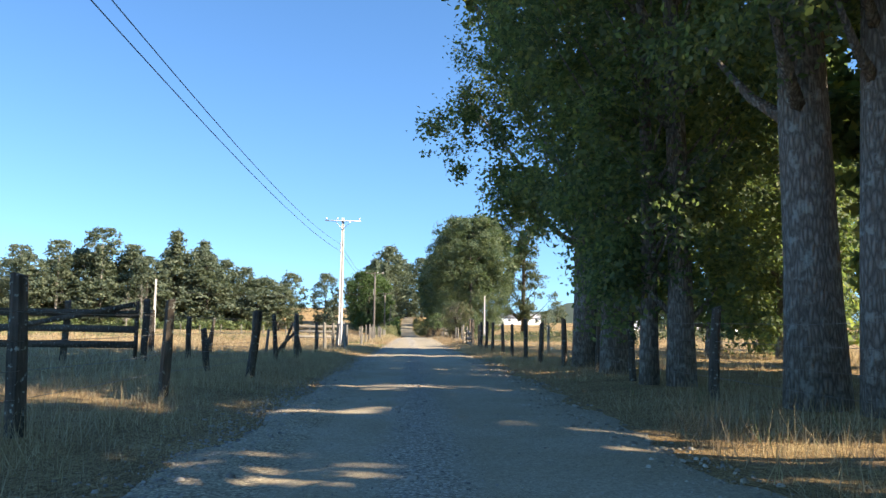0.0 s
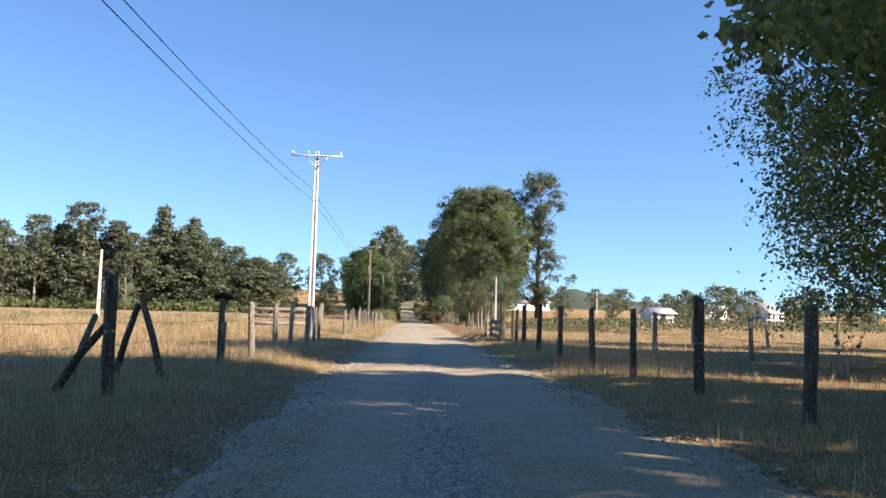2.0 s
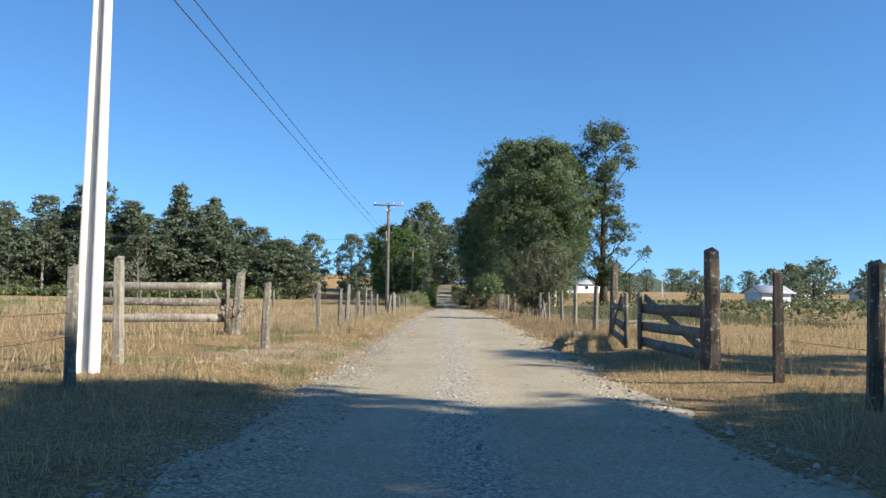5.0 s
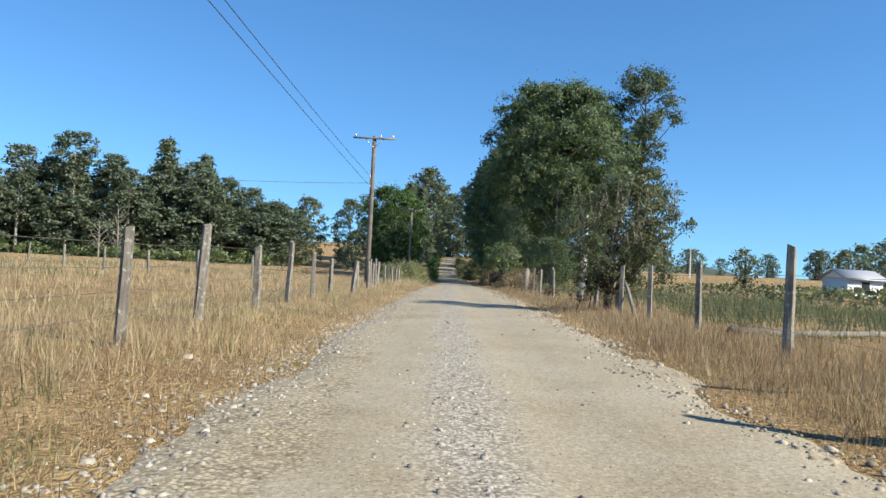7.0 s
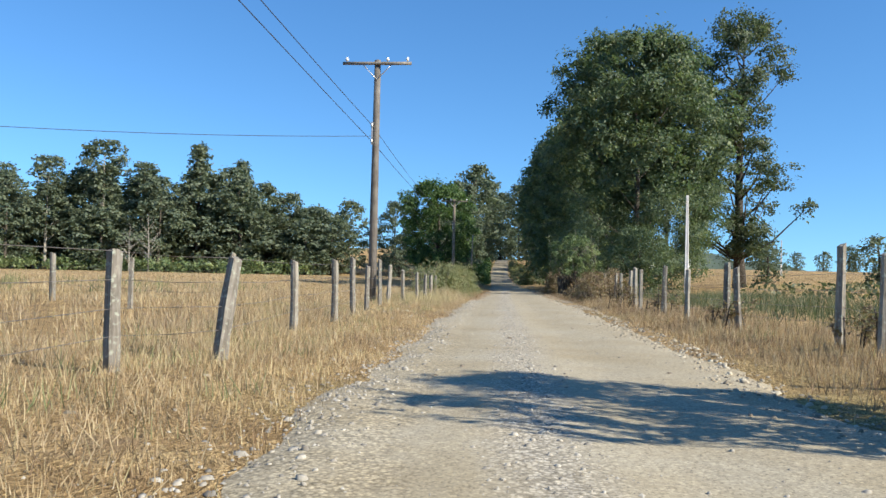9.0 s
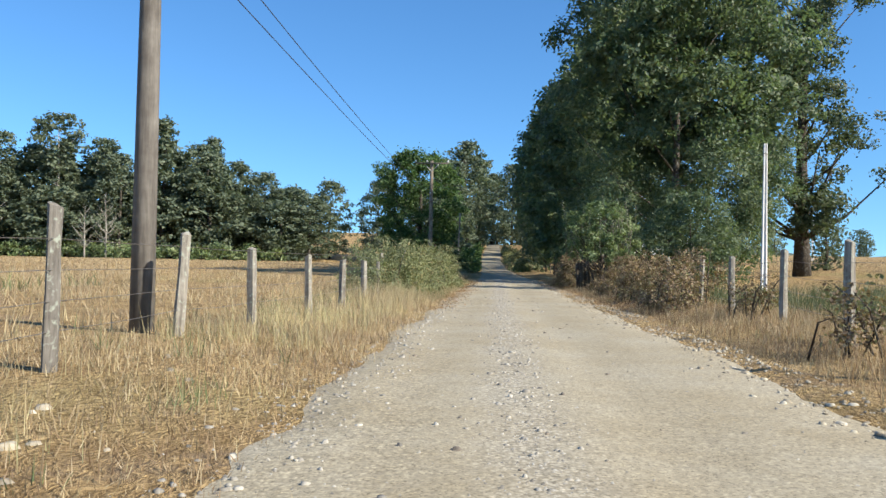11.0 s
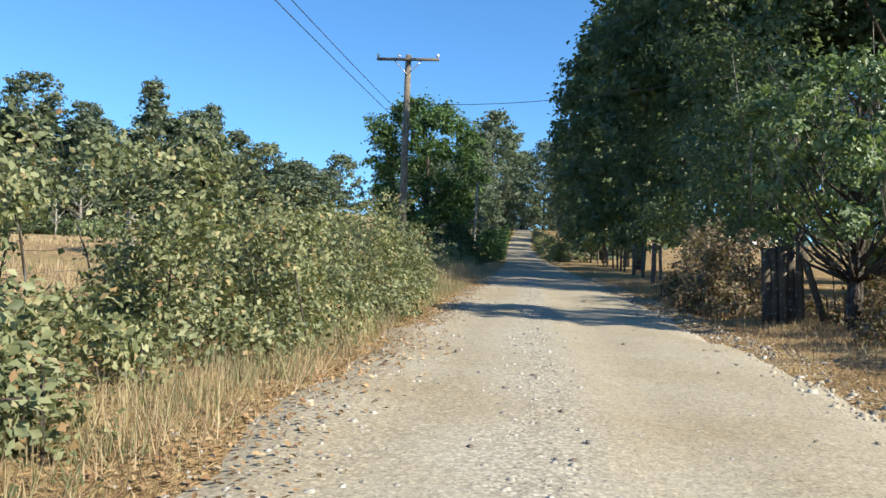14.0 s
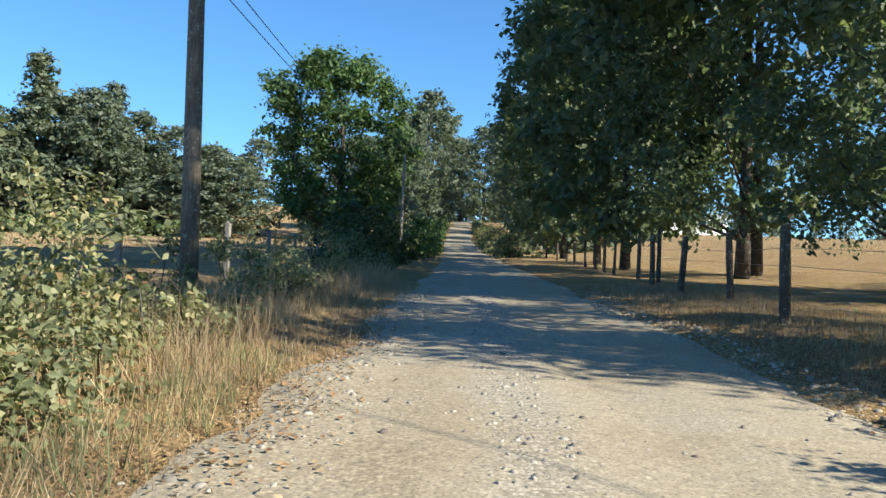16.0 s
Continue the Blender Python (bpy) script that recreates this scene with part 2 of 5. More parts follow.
GRAVEL = gravel_material()
FIELD = field_material()
STONE = plain("road_stone", (0.40, 0.37, 0.33), 0.9, 0, 0.3, 3.0)
BARK = bark_material("rough_bark", (0.09, 0.075, 0.06), (0.32, 0.285, 0.24), (0.38, 0.38, 0.33))
BARK_DARK = bark_material("dark_bark", (0.035, 0.028, 0.022), (0.12, 0.10, 0.08), (0.2, 0.2, 0.17))
BARK_PALE = bark_material("pale_bark", (0.2, 0.18, 0.15), (0.45, 0.42, 0.36), (0.5, 0.48, 0.42))
LEAF_ROW = leaf_material("roadside_leaves", [(0, (0.1, 0.14, 0.09)), (0.45, (0.17, 0.225, 0.125)), (0.85, (0.24, 0.295, 0.14)), (1, (0.34, 0.36, 0.15))], 0.6)
LEAF_BIG = leaf_material("broad_crown_leaves", [(0, (0.098, 0.138, 0.094)), (0.5, (0.14, 0.187, 0.116)), (0.9, (0.175, 0.222, 0.127)), (1, (0.24, 0.27, 0.14))], 0.46, 0.5, (1.0, 1.1, 0.7))
LEAF_TALL = leaf_material("tall_tree_leaves", [(0, (0.07, 0.095, 0.062)), (0.5, (0.105, 0.135, 0.082)), (1, (0.16, 0.185, 0.11))], 0.4, 0.5, (1.0, 1.1, 0.7))
LEAF_FOREST = leaf_material("forest_leaves", [(0, (0.105, 0.138, 0.105)), (0.5, (0.145, 0.178, 0.125)), (1, (0.19, 0.22, 0.145))], 0.38, 0.55, (1.0, 1.08, 0.75))
LEAF_OAK = leaf_material("oak_leaves", [(0, (0.04, 0.085, 0.035)), (0.5, (0.09, 0.16, 0.062)), (1, (0.17, 0.25, 0.095))], 0.4)
LEAF_APPLE = leaf_material("apple_leaves", [(0, (0.1, 0.15, 0.07)), (0.5, (0.2, 0.265, 0.125)), (1, (0.38, 0.43, 0.25))], 0.4, 0.4)
LEAF_OLIVE = leaf_material("dull_apple_leaves", [(0, (0.07, 0.085, 0.05)), (0.5, (0.14, 0.155, 0.09)), (1, (0.29, 0.29, 0.19))], 0.4, 0.4)
LEAF_BRAMBLE = leaf_material("bramble_leaves", [(0, (0.09, 0.11, 0.06)), (0.35, (0.18, 0.205, 0.108)), (0.72, (0.27, 0.285, 0.162)), (0.88, (0.34, 0.345, 0.2)), (0.96, (0.35, 0.27, 0.15)), (1, (0.31, 0.19, 0.1))])
LEAF_DRY = leaf_material("dry_bramble_leaves", [(0, (0.11, 0.075, 0.052)), (0.4, (0.22, 0.15, 0.1)), (0.7, (0.32, 0.225, 0.15)), (0.88, (0.18, 0.185, 0.085)), (1, (0.42, 0.335, 0.23))], 0.3)
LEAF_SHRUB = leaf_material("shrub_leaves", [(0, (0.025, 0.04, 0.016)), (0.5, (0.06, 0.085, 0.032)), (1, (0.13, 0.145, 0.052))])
CROP = leaf_material("green_crop", [(0, (0.06, 0.085, 0.05)), (0.5, (0.11, 0.135, 0.08)), (0.85, (0.2, 0.2, 0.12)), (1, (0.3, 0.25, 0.15))])
STRAW = grass_material("dry_grass", [(0, (0.22, 0.155, 0.095)), (0.25, (0.37, 0.285, 0.168)), (0.55, (0.48, 0.385, 0.235)), (0.84, (0.6, 0.51, 0.34)), (0.93, (0.36, 0.33, 0.18)), (1, (0.27, 0.175, 0.105))])
TALL_STRAW = grass_material("tall_straw", [(0, (0.3, 0.25, 0.13)), (0.35, (0.43, 0.37, 0.21)), (0.7, (0.55, 0.49, 0.3)), (0.88, (0.33, 0.34, 0.19)), (1, (0.3, 0.21, 0.14))])
BROWN_GRASS = grass_material("brown_grass", [(0, (0.14, 0.095, 0.06)), (0.4, (0.26, 0.175, 0.1)), (0.8, (0.37, 0.265, 0.16)), (1, (0.48, 0.38, 0.25))])
GREEN_GRASS = grass_material("green_grass", [(0, (0.09, 0.125, 0.05)), (0.6, (0.18, 0.215, 0.1)), (1, (0.34, 0.32, 0.17))])
LITTER = leaf_material("fallen_leaves", [(0, (0.22, 0.12, 0.06)), (0.6, (0.37, 0.23, 0.12)), (1, (0.48, 0.36, 0.23))], 0.1)
POST_WOOD = wood_material("weathered_post_wood", (0.13, 0.118, 0.102), (0.35, 0.33, 0.295), 0.6)
# on the wooden panel this dark wood also stands for back-lit shade
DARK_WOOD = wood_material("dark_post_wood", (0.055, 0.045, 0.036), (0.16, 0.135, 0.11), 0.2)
GATE_WOOD = wood_material("gate_board_wood", (0.1, 0.085, 0.068), (0.27, 0.235, 0.19), 0.3)
POLE_WOOD = wood_material("pole_wood", (0.11, 0.1, 0.09), (0.24, 0.225, 0.205), 0.0, 5.0)
CONCRETE = plain("pole_concrete", (0.62, 0.59, 0.53), 0.85, 0, 0.12, 2.0)
DRY_STALK = plain("dry_stalk", (0.28, 0.2, 0.12), 0.9)
GALVANISED = plain("pale_galvanised_steel", (0.62, 0.64, 0.66), 0.6, 0, 0.1, 12.0)
STEEL = plain("galvanised_steel", (0.48, 0.49, 0.5), 0.45, 0.8)
CABLE = plain("black_cable", (0.03, 0.03, 0.032), 0.6)
WIRE = plain("fence_wire", (0.22, 0.2, 0.18), 0.55, 0.6)
GLAZE = plain("white_insulator", (0.75, 0.74, 0.7), 0.2)
WHITE_WALL = plain("white_wall", (0.78, 0.77, 0.74), 0.8, 0, 0.05)
GREY_ROOF = plain("grey_sheet_roof", (0.36, 0.37, 0.38), 0.5, 0.2, 0.1)
WINDOW = plain("dark_window", (0.03, 0.035, 0.04), 0.1)
HILL = leaf_material("wooded_hill", [(0, (0.05, 0.075, 0.06)), (1, (0.09, 0.115, 0.085))], 0.0, 0.9)

# ---------------------------------------------------------------- mesh helpers


def mesh_np(name, verts, faces, mat=None, smooth=False):
    verts = np.asarray(verts, np.float32).reshape(-1, 3)
    faces = np.asarray(faces, np.int32)
    k = faces.shape[1]
    me = bpy.data.meshes.new(name)
    me.vertices.add(len(verts))
    me.vertices.foreach_set("co", verts.ravel())
    me.loops.add(faces.size)
    me.loops.foreach_set("vertex_index", faces.ravel())
    me.polygons.add(len(faces))
    me.polygons.foreach_set("loop_start", np.arange(0, faces.size, k, dtype=np.int32))
    if smooth:
        me.polygons.foreach_set("use_smooth", np.ones(len(faces), bool))
    me.update(calc_edges=True)
    if mat:
        me.materials.append(mat)
    return me


def joined(pieces):
    vs, fs, at = [], [], 0
    for v, f in pieces:
        v, f = np.asarray(v, float).reshape(-1, 3), np.asarray(f, int)
        vs.append(v)
        fs.append(f + at)
        at += len(v)
    return np.concatenate(vs), np.concatenate(fs)


def tube(points, radii, sides=6, rng=None, rough=0.0):
    """A tapered tube of quads along points, closed at its ends by a shrunken ring."""
    pts = [Vector(p) for p in points]
    rad = list(radii)
    pts = [pts[0]] + pts + [pts[-1]]
    rad = [rad[0] * 0.02] + rad + [rad[-1] * 0.02]
    verts, n = [], len(pts)
    ref = Vector((0.31, 0.95, 0.02))
    for i, (p, r) in enumerate(zip(pts, rad)):
        d = pts[min(i + 1, n - 1)] - pts[max(i - 1, 0)]
        d = d.normalized() if d.length > 1e-6 else Vector((0, 0, 1))
        a = d.cross(ref)
        a = (a if a.length > 1e-3 else d.cross(Vector((1, 0, 0)))).normalized()
        b = d.cross(a)
        for s in range(sides):
            t = 2 * math.pi * s / sides
            k = r * (1 + (rng.uniform(-rough, rough) if rng is not None else 0))
            verts.append(p + a * (math.cos(t) * k) + b * (math.sin(t) * k))
    faces = [(i * sides + s, i * sides + (s + 1) % sides, (i + 1) * sides + (s + 1) % sides, (i + 1) * sides + s)
             for i in range(n - 1) for s in range(sides)]
    return np.array([tuple(v) for v in verts]), np.array(faces)


def box(cx, cy, cz, sx, sy, sz, bevel=0.0):
    """A box of quads with its vertical edges chamfered."""
    b = bevel or min(sx, sy) * 0.08
    x, y = sx / 2, sy / 2
    ring = [(x - b, -y), (x, -y + b), (x, y - b), (x - b, y), (-x + b, y), (-x, y - b), (-x, -y + b), (-x + b, -y)]
    verts = [(cx + u, cy + v, cz - sz / 2) for u, v in ring] + [(cx + u, cy + v, cz + sz / 2) for u, v in ring]
    faces = [(i, (i + 1) % 8, 8 + (i + 1) % 8, 8 + i) for i in range(8)]
    for o in (0, 8):
        faces += [(o, o + 1, o + 2, o + 3), (o, o + 3, o + 4, o + 7), (o + 4, o + 5, o + 6, o + 7)]
    return np.array(verts), np.array(faces)


def beam(p, q, w, h, rng=None):
    """A board from p to q, w thick and h high, with slightly uneven ends."""
    p, q = Vector(p), Vector(q)
    d = (q - p).normalized()
    side = d.cross(Vector((0, 0, 1)))
    side = side.normalized() if side.length > 1e-3 else Vector((1, 0, 0))
    up = side.cross(d)
    verts = []
    for i in range(4):
        c = p.lerp(q, i / 3)
        j = (rng.uniform(-0.012, 0.012) if rng is not None else 0)
        for u, v in ((-1, -1), (1, -1), (1, 1), (-1, 1)):
            verts.append(tuple(c + side * (u * w / 2) + up * (v * h / 2 + j)))
    faces = [(4 * i + s, 4 * i + (s + 1) % 4, 4 * i + 4 + (s + 1) % 4, 4 * i + 4 + s) for i in range(3) for s in range(4)]
    faces += [(3, 2, 1, 0), (12, 13, 14, 15)]
    return np.array(verts), np.array(faces)


def thing(name, m, label, category, group="", kind=""):
    ob = new(name)
    ob.matrix_world = m
    return tagged(ob, label, category, group, kind)


def part(name, data, parent, label="", m=None):
    ob = new(name, data)
    ob.parent = parent
    if m is not None:
        ob.matrix_local = m
    return tagged(ob, label) if label else ob


def solid(name, pieces, mat, parent, label="", smooth=False):
    return part(name, mesh_np(name, *joined(pieces), mat, smooth), parent, label)


def cards(centres, normals, size, rng, slim=0.6, fold=0.25):
    """Folded leaves, one at each centre, facing along the normals."""
    n = len(centres)
    nor = normals / np.maximum(np.linalg.norm(normals, axis=1, keepdims=True), 1e-6)
    t = np.cross(nor, rng.normal(size=(n, 3)))
    t /= np.maximum(np.linalg.norm(t, axis=1, keepdims=True), 1e-6)
    s = np.cross(nor, t)
    k = (size * rng.uniform(0.65, 1.35, n))[:, None]
    verts = np.empty((n, 4, 3))
    verts[:, 0] = centres - t * k * 0.5
    verts[:, 1] = centres - s * k * slim * 0.5 + nor * k * fold * 0.5
    verts[:, 2] = centres + t * k * 0.5
    verts[:, 3] = centres + s * k * slim * 0.5 + nor * k * fold * 0.5
    idx = np.arange(n)[:, None] * 4
    faces = np.concatenate([idx + np.array([0, 2, 1]), idx + np.array([0, 3, 2])])
    return verts.reshape(-1, 3), faces


def broad_leaves(centres, normals, size, rng, slim=0.75):
    """Pointed leaves with six corners, folded along the midrib."""
    n = len(centres)
    nor = normals / np.maximum(np.linalg.norm(normals, axis=1, keepdims=True), 1e-6)
    t = np.cross(nor, rng.normal(size=(n, 3)))
    t /= np.maximum(np.linalg.norm(t, axis=1, keepdims=True), 1e-6)
    s = np.cross(nor, t)
    k = (size * rng.uniform(0.5, 1.4, n))[:, None]
    fold = rng.uniform(0.05, 0.3, n)[:, None]
    shape = ((-0.5, 0, 0), (-0.2, 0.5, 1), (0.2, 0.36, 0.7), (0.55, 0, -0.35), (0.2, -0.36, 0.7), (-0.2, -0.5, 1))
    verts = np.stack([centres + t * k * a + s * k * slim * w + nor * k * fold * f for a, w, f in shape], 1)
    idx = np.arange(n)[:, None] * 6
    faces = np.concatenate([idx + np.array(f) for f in ((0, 3, 2), (0, 2, 1), (0, 5, 4), (0, 4, 3))])
    return verts.reshape(-1, 3), faces


def foliage(clusters, count, size, rng, hollow=0.55, flat=0.8, droop=0.0, slim=0.6, fine=False, sprigs=9):
    """Leaves in sprigs on the outside of boughs: clusters are rows of x, y, z, r, one a bough."""
    cl = np.asarray(clusters, float)
    n = len(cl)
    d = rng.normal(size=(n, sprigs, 3)) + np.array([0, 0, 0.15])
    d /= np.linalg.norm(d, axis=2, keepdims=True)
    reach = cl[:, None, 3] * rng.uniform(hollow, 1.08, (n, sprigs))
    mid = (cl[:, None, :3] + d * reach[..., None] * np.array([1, 1, flat])).reshape(-1, 3)
    mid[:, 2] -= droop * (np.repeat(cl[:, 3], sprigs)) * rng.random(n * sprigs)
    rad = (cl[:, None, 3] * rng.uniform(0.2, 0.46, (n, sprigs))).ravel()
    w = rad ** 2
    pick = rng.choice(n * sprigs, count, p=w / w.sum())
    off = np.clip(rng.normal(size=(count, 3)) * 0.55, -1.3, 1.3) * rad[pick][:, None] * np.array([1, 1, 0.7])
    off[:, 2] -= droop * 0.6 * rad[pick] * rng.random(count)
    pos = mid[pick] + off
    core = rng.random(count) < 0.16
    pos[core] = cl[pick[core] // sprigs, :3] + rng.normal(size=(int(core.sum()), 3)) * (cl[pick[core] // sprigs, 3] * 0.4)[:, None]
    nor = d.reshape(-1, 3)[pick] * 0.75 + np.array([0, 0, 0.35]) + rng.normal(size=(count, 3)) * 0.42
    return (broad_leaves if fine else cards)(pos, nor, size, rng, slim)


# ---------------------------------------------------------------- land
ROAD_Y = [-400, -60, -5, 15, 27, 51, 61, 71, 80, 90, 110, 120, 130, 145, 200, 240, 290, 330, 400, 520, 900, 5000]
ROAD_Z = [-2, -0.8, -0.3, -0.12, -0.1, -0.14, -0.08, 0.06, 0.14, 0.17, 0.24, 0.19, 0.15, 0.17, 0.17, 0.6, 2.6, 5.6, 9.0, 12, 14, 14]
LEFT_Y = [-400, 0, 60, 330, 360, 430, 520, 900, 5000]
LEFT_Z = [-1, -0.2, 0.1, 1.2, 4.0, 13.5, 17, 18, 18]
RIGHT_Y = [-400, 0, 60, 130, 200, 300, 420, 900, 5000]
RIGHT_Z = [-1, -0.1, 0.2, 0.9, 2.2, 4.8, 7.5, 12, 12]


def smooth_step(a, b, x):
    t = np.clip((x - a) / (b - a), 0, 1)
    return t * t * (3 - 2 * t)


def soft_interp(y, ys, zs):
    y = np.asarray(y, float)
    return sum(np.interp(y + o, ys, zs) * w for o, w in ((-6, 0.15), (-3, 0.2), (0, 0.3), (3, 0.2), (6, 0.15)))


def waves(x, y):
    return (np.sin(x * 0.83 + y * 0.31) + np.sin(y * 0.57 - x * 0.42 + 1.3) + np.sin(x * 1.9 - y * 1.3 + 2.1) * 0.5
            + np.sin(y * 2.3 + x * 0.7) * 0.4) / 2.9


def bend(y):
    """How far the road's middle lies to the right of the straight line."""
    y = np.asarray(y, float)
    return 0.55 - 0.45 * smooth_step(70, 130, y) - 2.2 * smooth_step(170, 300, y)


def ground_z(x, y):
    x, y = np.asarray(x, float), np.asarray(y, float)
    mid = soft_interp(y, ROAD_Y, ROAD_Z)
    left, right = soft_interp(y, LEFT_Y, LEFT_Z), soft_interp(y, RIGHT_Y, RIGHT_Z)
    u = x - bend(y)
    a = smooth_step(4, 30, -u)
    b = smooth_step(6, 40, u)
    base = mid * (1 - a) * (1 - b) + left * a + right * b
    verge = smooth_step(2.3, 4.2, np.abs(u)) * 0.12
    rough = waves(x, y) * 0.05 * smooth_step(2.0, 4.5, np.abs(u))
    berm = 0.09 * np.exp(-((x - 2.62) / 0.32) ** 2) * (0.7 + 0.5 * np.sin(y * 0.9) * np.sin(y * 0.37))
    bed = -0.05 * (1 - smooth_step(1.7, 2.4, np.abs(u)))
    return base + verge + rough + berm + bed


def gz(x, y):
    return float(ground_z(x, y))


def axis(*spans):
    out = []
    for a, b, step in spans:
        out.append(np.arange(a, b, step))
    return np.concatenate(out + [[spans[-1][1]]])


def sheet(xs, ys, height):
    X, Y = np.meshgrid(xs, ys)
    Z = height(X, Y)
    v = np.stack([X, Y, Z], -1).reshape(-1, 3)
    i = np.arange(len(xs) * len(ys)).reshape(len(ys), len(xs))
    f = np.stack([i[:-1, :-1], i[:-1, 1:], i[1:, 1:], i[1:, :-1]], -1).reshape(-1, 4)
    return v, f


GX = axis((-3000, -600, 400), (-600, -120, 60), (-120, -30, 10), (-30, -8, 2), (-8, 8, 0.5), (8, 30, 2), (30, 120, 10), (120, 600, 60), (600, 3000, 400))
GY = axis((-600, -40, 80), (-40, -6, 2), (-6, 172, 0.8), (172, 260, 2), (260, 460, 6), (460, 900, 40), (900, 4500, 400))
tagged(new("ground", mesh_np("ground", *sheet(GX, GY, ground_z), FIELD, True)),
       "dry straw-coloured pasture with worn verges", "ground", kind="structure")


def road_z(u, y):
    x = u + bend(y)
    mid = soft_interp(y, ROAD_Y, ROAD_Z)
    ruts = -0.025 * np.exp(-((u + 1.5) / 0.4) ** 2) - 0.025 * np.exp(-((u - 0.4) / 0.4) ** 2)
    edge = np.maximum(0.3 - u, u + 0.3) + waves(x * 2.2, y * 1.7) * 0.3 + waves(x * 5.3 + 4, y * 4.1) * 0.16
    return mid + 0.05 + ruts + waves(x * 3.1, y * 2.3) * 0.008 - 0.18 * smooth_step(1.9, 3.4, edge) ** 1.4


RY = axis((-30, -6, 1), (-6, 172, 0.3), (172, 420, 1.5))
RU = np.arange(-3.7, 3.71, 0.2)
U, Y = np.meshgrid(RU, RY)
rv = np.stack([U + bend(Y), Y, road_z(U, Y)], -1).reshape(-1, 3)
_, rf = sheet(RU, RY, lambda a, b: a * 0)
tagged(new("road", mesh_np("road", rv, rf, GRAVEL, True)), "pale gravel road with packed wheel tracks and loose stones", "road", kind="structure")

# far wooded ridge along the horizon
hill = []
for cx, cy, w, h in ((360, 1700, 300, 62), (950, 1900, 700, 42), (60, 2100, 420, 52), (-900, 2300, 900, 40), (1500, 1000, 500, 45)):
    a = np.linspace(-1, 1, 41)
    prof = h * (1 - a ** 2) * (1 + 0.12 * np.sin(a * 9 + cx) + 0.06 * np.sin(a * 23 + cy))
    rows = []
    for k, (dy, s) in enumerate(((-260, 0), (-120, 0.62), (0, 1.0), (260, 0))):
        rows.append(np.stack([cx + a * w, cy + dy + 0 * a, prof * s - (2 if s == 0 else 0)], -1))
    v = np.concatenate(rows)
    f = [(r * 41 + i, r * 41 + i + 1, (r + 1) * 41 + i + 1, (r + 1) * 41 + i) for r in range(3) for i in range(40)]
    hill.append((v, f))
tagged(new("backdrop", mesh_np("backdrop", *joined(hill), HILL, True)), "distant dark wooded hills", "hill", kind="structure")

# ---------------------------------------------------------------- trees


def tree_parts(seed, height, radius, trunk_r, base, clusters, leaves, leaf, profile, cluster_r=0.22, lean=(0, 0), limbs=18, sides=8,
               inner=0.35, droop=0.0, flare=1.5, flat=0.8, low=None):
    """Trunk and crown meshes of one tree with its foot at the origin. base: height of the lowest boughs, profile: crown width by height (0 to 1),
    low: a height below which most leaves hang, their share and their size."""
    rng = np.random.default_rng(seed)
    top = height * 0.9
    spine = [(lean[0] * k + 0.12 * radius * math.sin(k * 5 + seed) * k * 0.4, lean[1] * k + 0.1 * radius * math.cos(k * 4 + seed) * k * 0.4, k * top)
             for k in np.linspace(0, 1, 9)]
    spine[0] = (0, 0, -0.4)
    rad = [trunk_r * f for f in (flare, 1.02, 0.9, 0.78, 0.66, 0.5, 0.36, 0.22, 0.08)]
    wood = [tube(spine, rad, sides, rng, 0.07)]

    def at(z):
        k = min(max(z / top, 0), 1) * 8
        i = min(int(k), 7)
        return Vector(spine[i]).lerp(Vector(spine[i + 1]), k - i)

    cl = []
    for i in range(clusters):
        h = base + (height - base) * ((i + rng.random()) / clusters)
        k = (h - base) / (height - base)
        w = radius * profile(k)
        ang, q = rng.uniform(0, 2 * math.pi), math.sqrt(rng.uniform(inner, 1.0))
        r = radius * cluster_r * rng.uniform(0.7, 1.35)
        c = at(h)
        q = q * max(w - r * 0.6, 0.05)
        cl.append((c.x + math.cos(ang) * q, c.y + math.sin(ang) * q, min(h, height - r * 0.6), r))
    for x, y, z, r in cl[:: max(1, clusters // limbs)]:
        out = math.hypot(x, y)
        s = at(max(base * 0.7, z - out * 0.9 - 0.3))
        e = Vector((x, y, z))
        mid = s.lerp(e, 0.5) + Vector((0, 0, -0.08 * (e - s).length))
        tr = trunk_r * (0.42 - 0.25 * z / height)
        wood.append(tube([s, mid, e], [tr, tr * 0.6, tr * 0.2], 5))
    if low:
        under, over = [c for c in cl if c[2] < low[0]], [c for c in cl if c[2] >= low[0]]
        crown = joined([foliage(under, int(leaves * low[1]), low[2], rng, 0.35, flat, droop), foliage(over, int(leaves * (1 - low[1])), leaf, rng, 0.35, flat, droop)])
    else:
        crown = foliage(cl, leaves, leaf, rng, 0.35, flat, droop)
    return joined(wood), crown


def rounded(k):
    return math.sqrt(max(0.04, 1 - (1.75 * k - 0.72) ** 2)) if k > 0.41 else 0.62 + 0.9 * k


def domed(k):
    return 0.7 + 0.6 * k if k < 0.5 else math.sqrt(max(0.05, 1 - ((k - 0.5) / 0.52) ** 2))


def columnar(k):
    return 0.75 + 0.25 * math.sin(k * 9.0) if k < 0.75 else 0.75 * math.sqrt(max(0.03, 1 - ((k - 0.75) / 0.27) ** 2)) + 0.12


def spreading(k):
    return math.sqrt(max(0.03, 1 - (1.4 * k - 0.4) ** 2))


def conic(k):
    return max(0.12, 1.02 - 0.85 * k)


def make_tree(name, m, label, spec, bark, leaf_mat, group=""):
    wood, crown = tree_parts(**spec)
    ob = thing(name, m, label, "tree", group)
    part("trunk", mesh_np("trunk", *wood, bark, True), ob)
    part("crown", mesh_np("crown", *crown, leaf_mat), ob)
    return ob


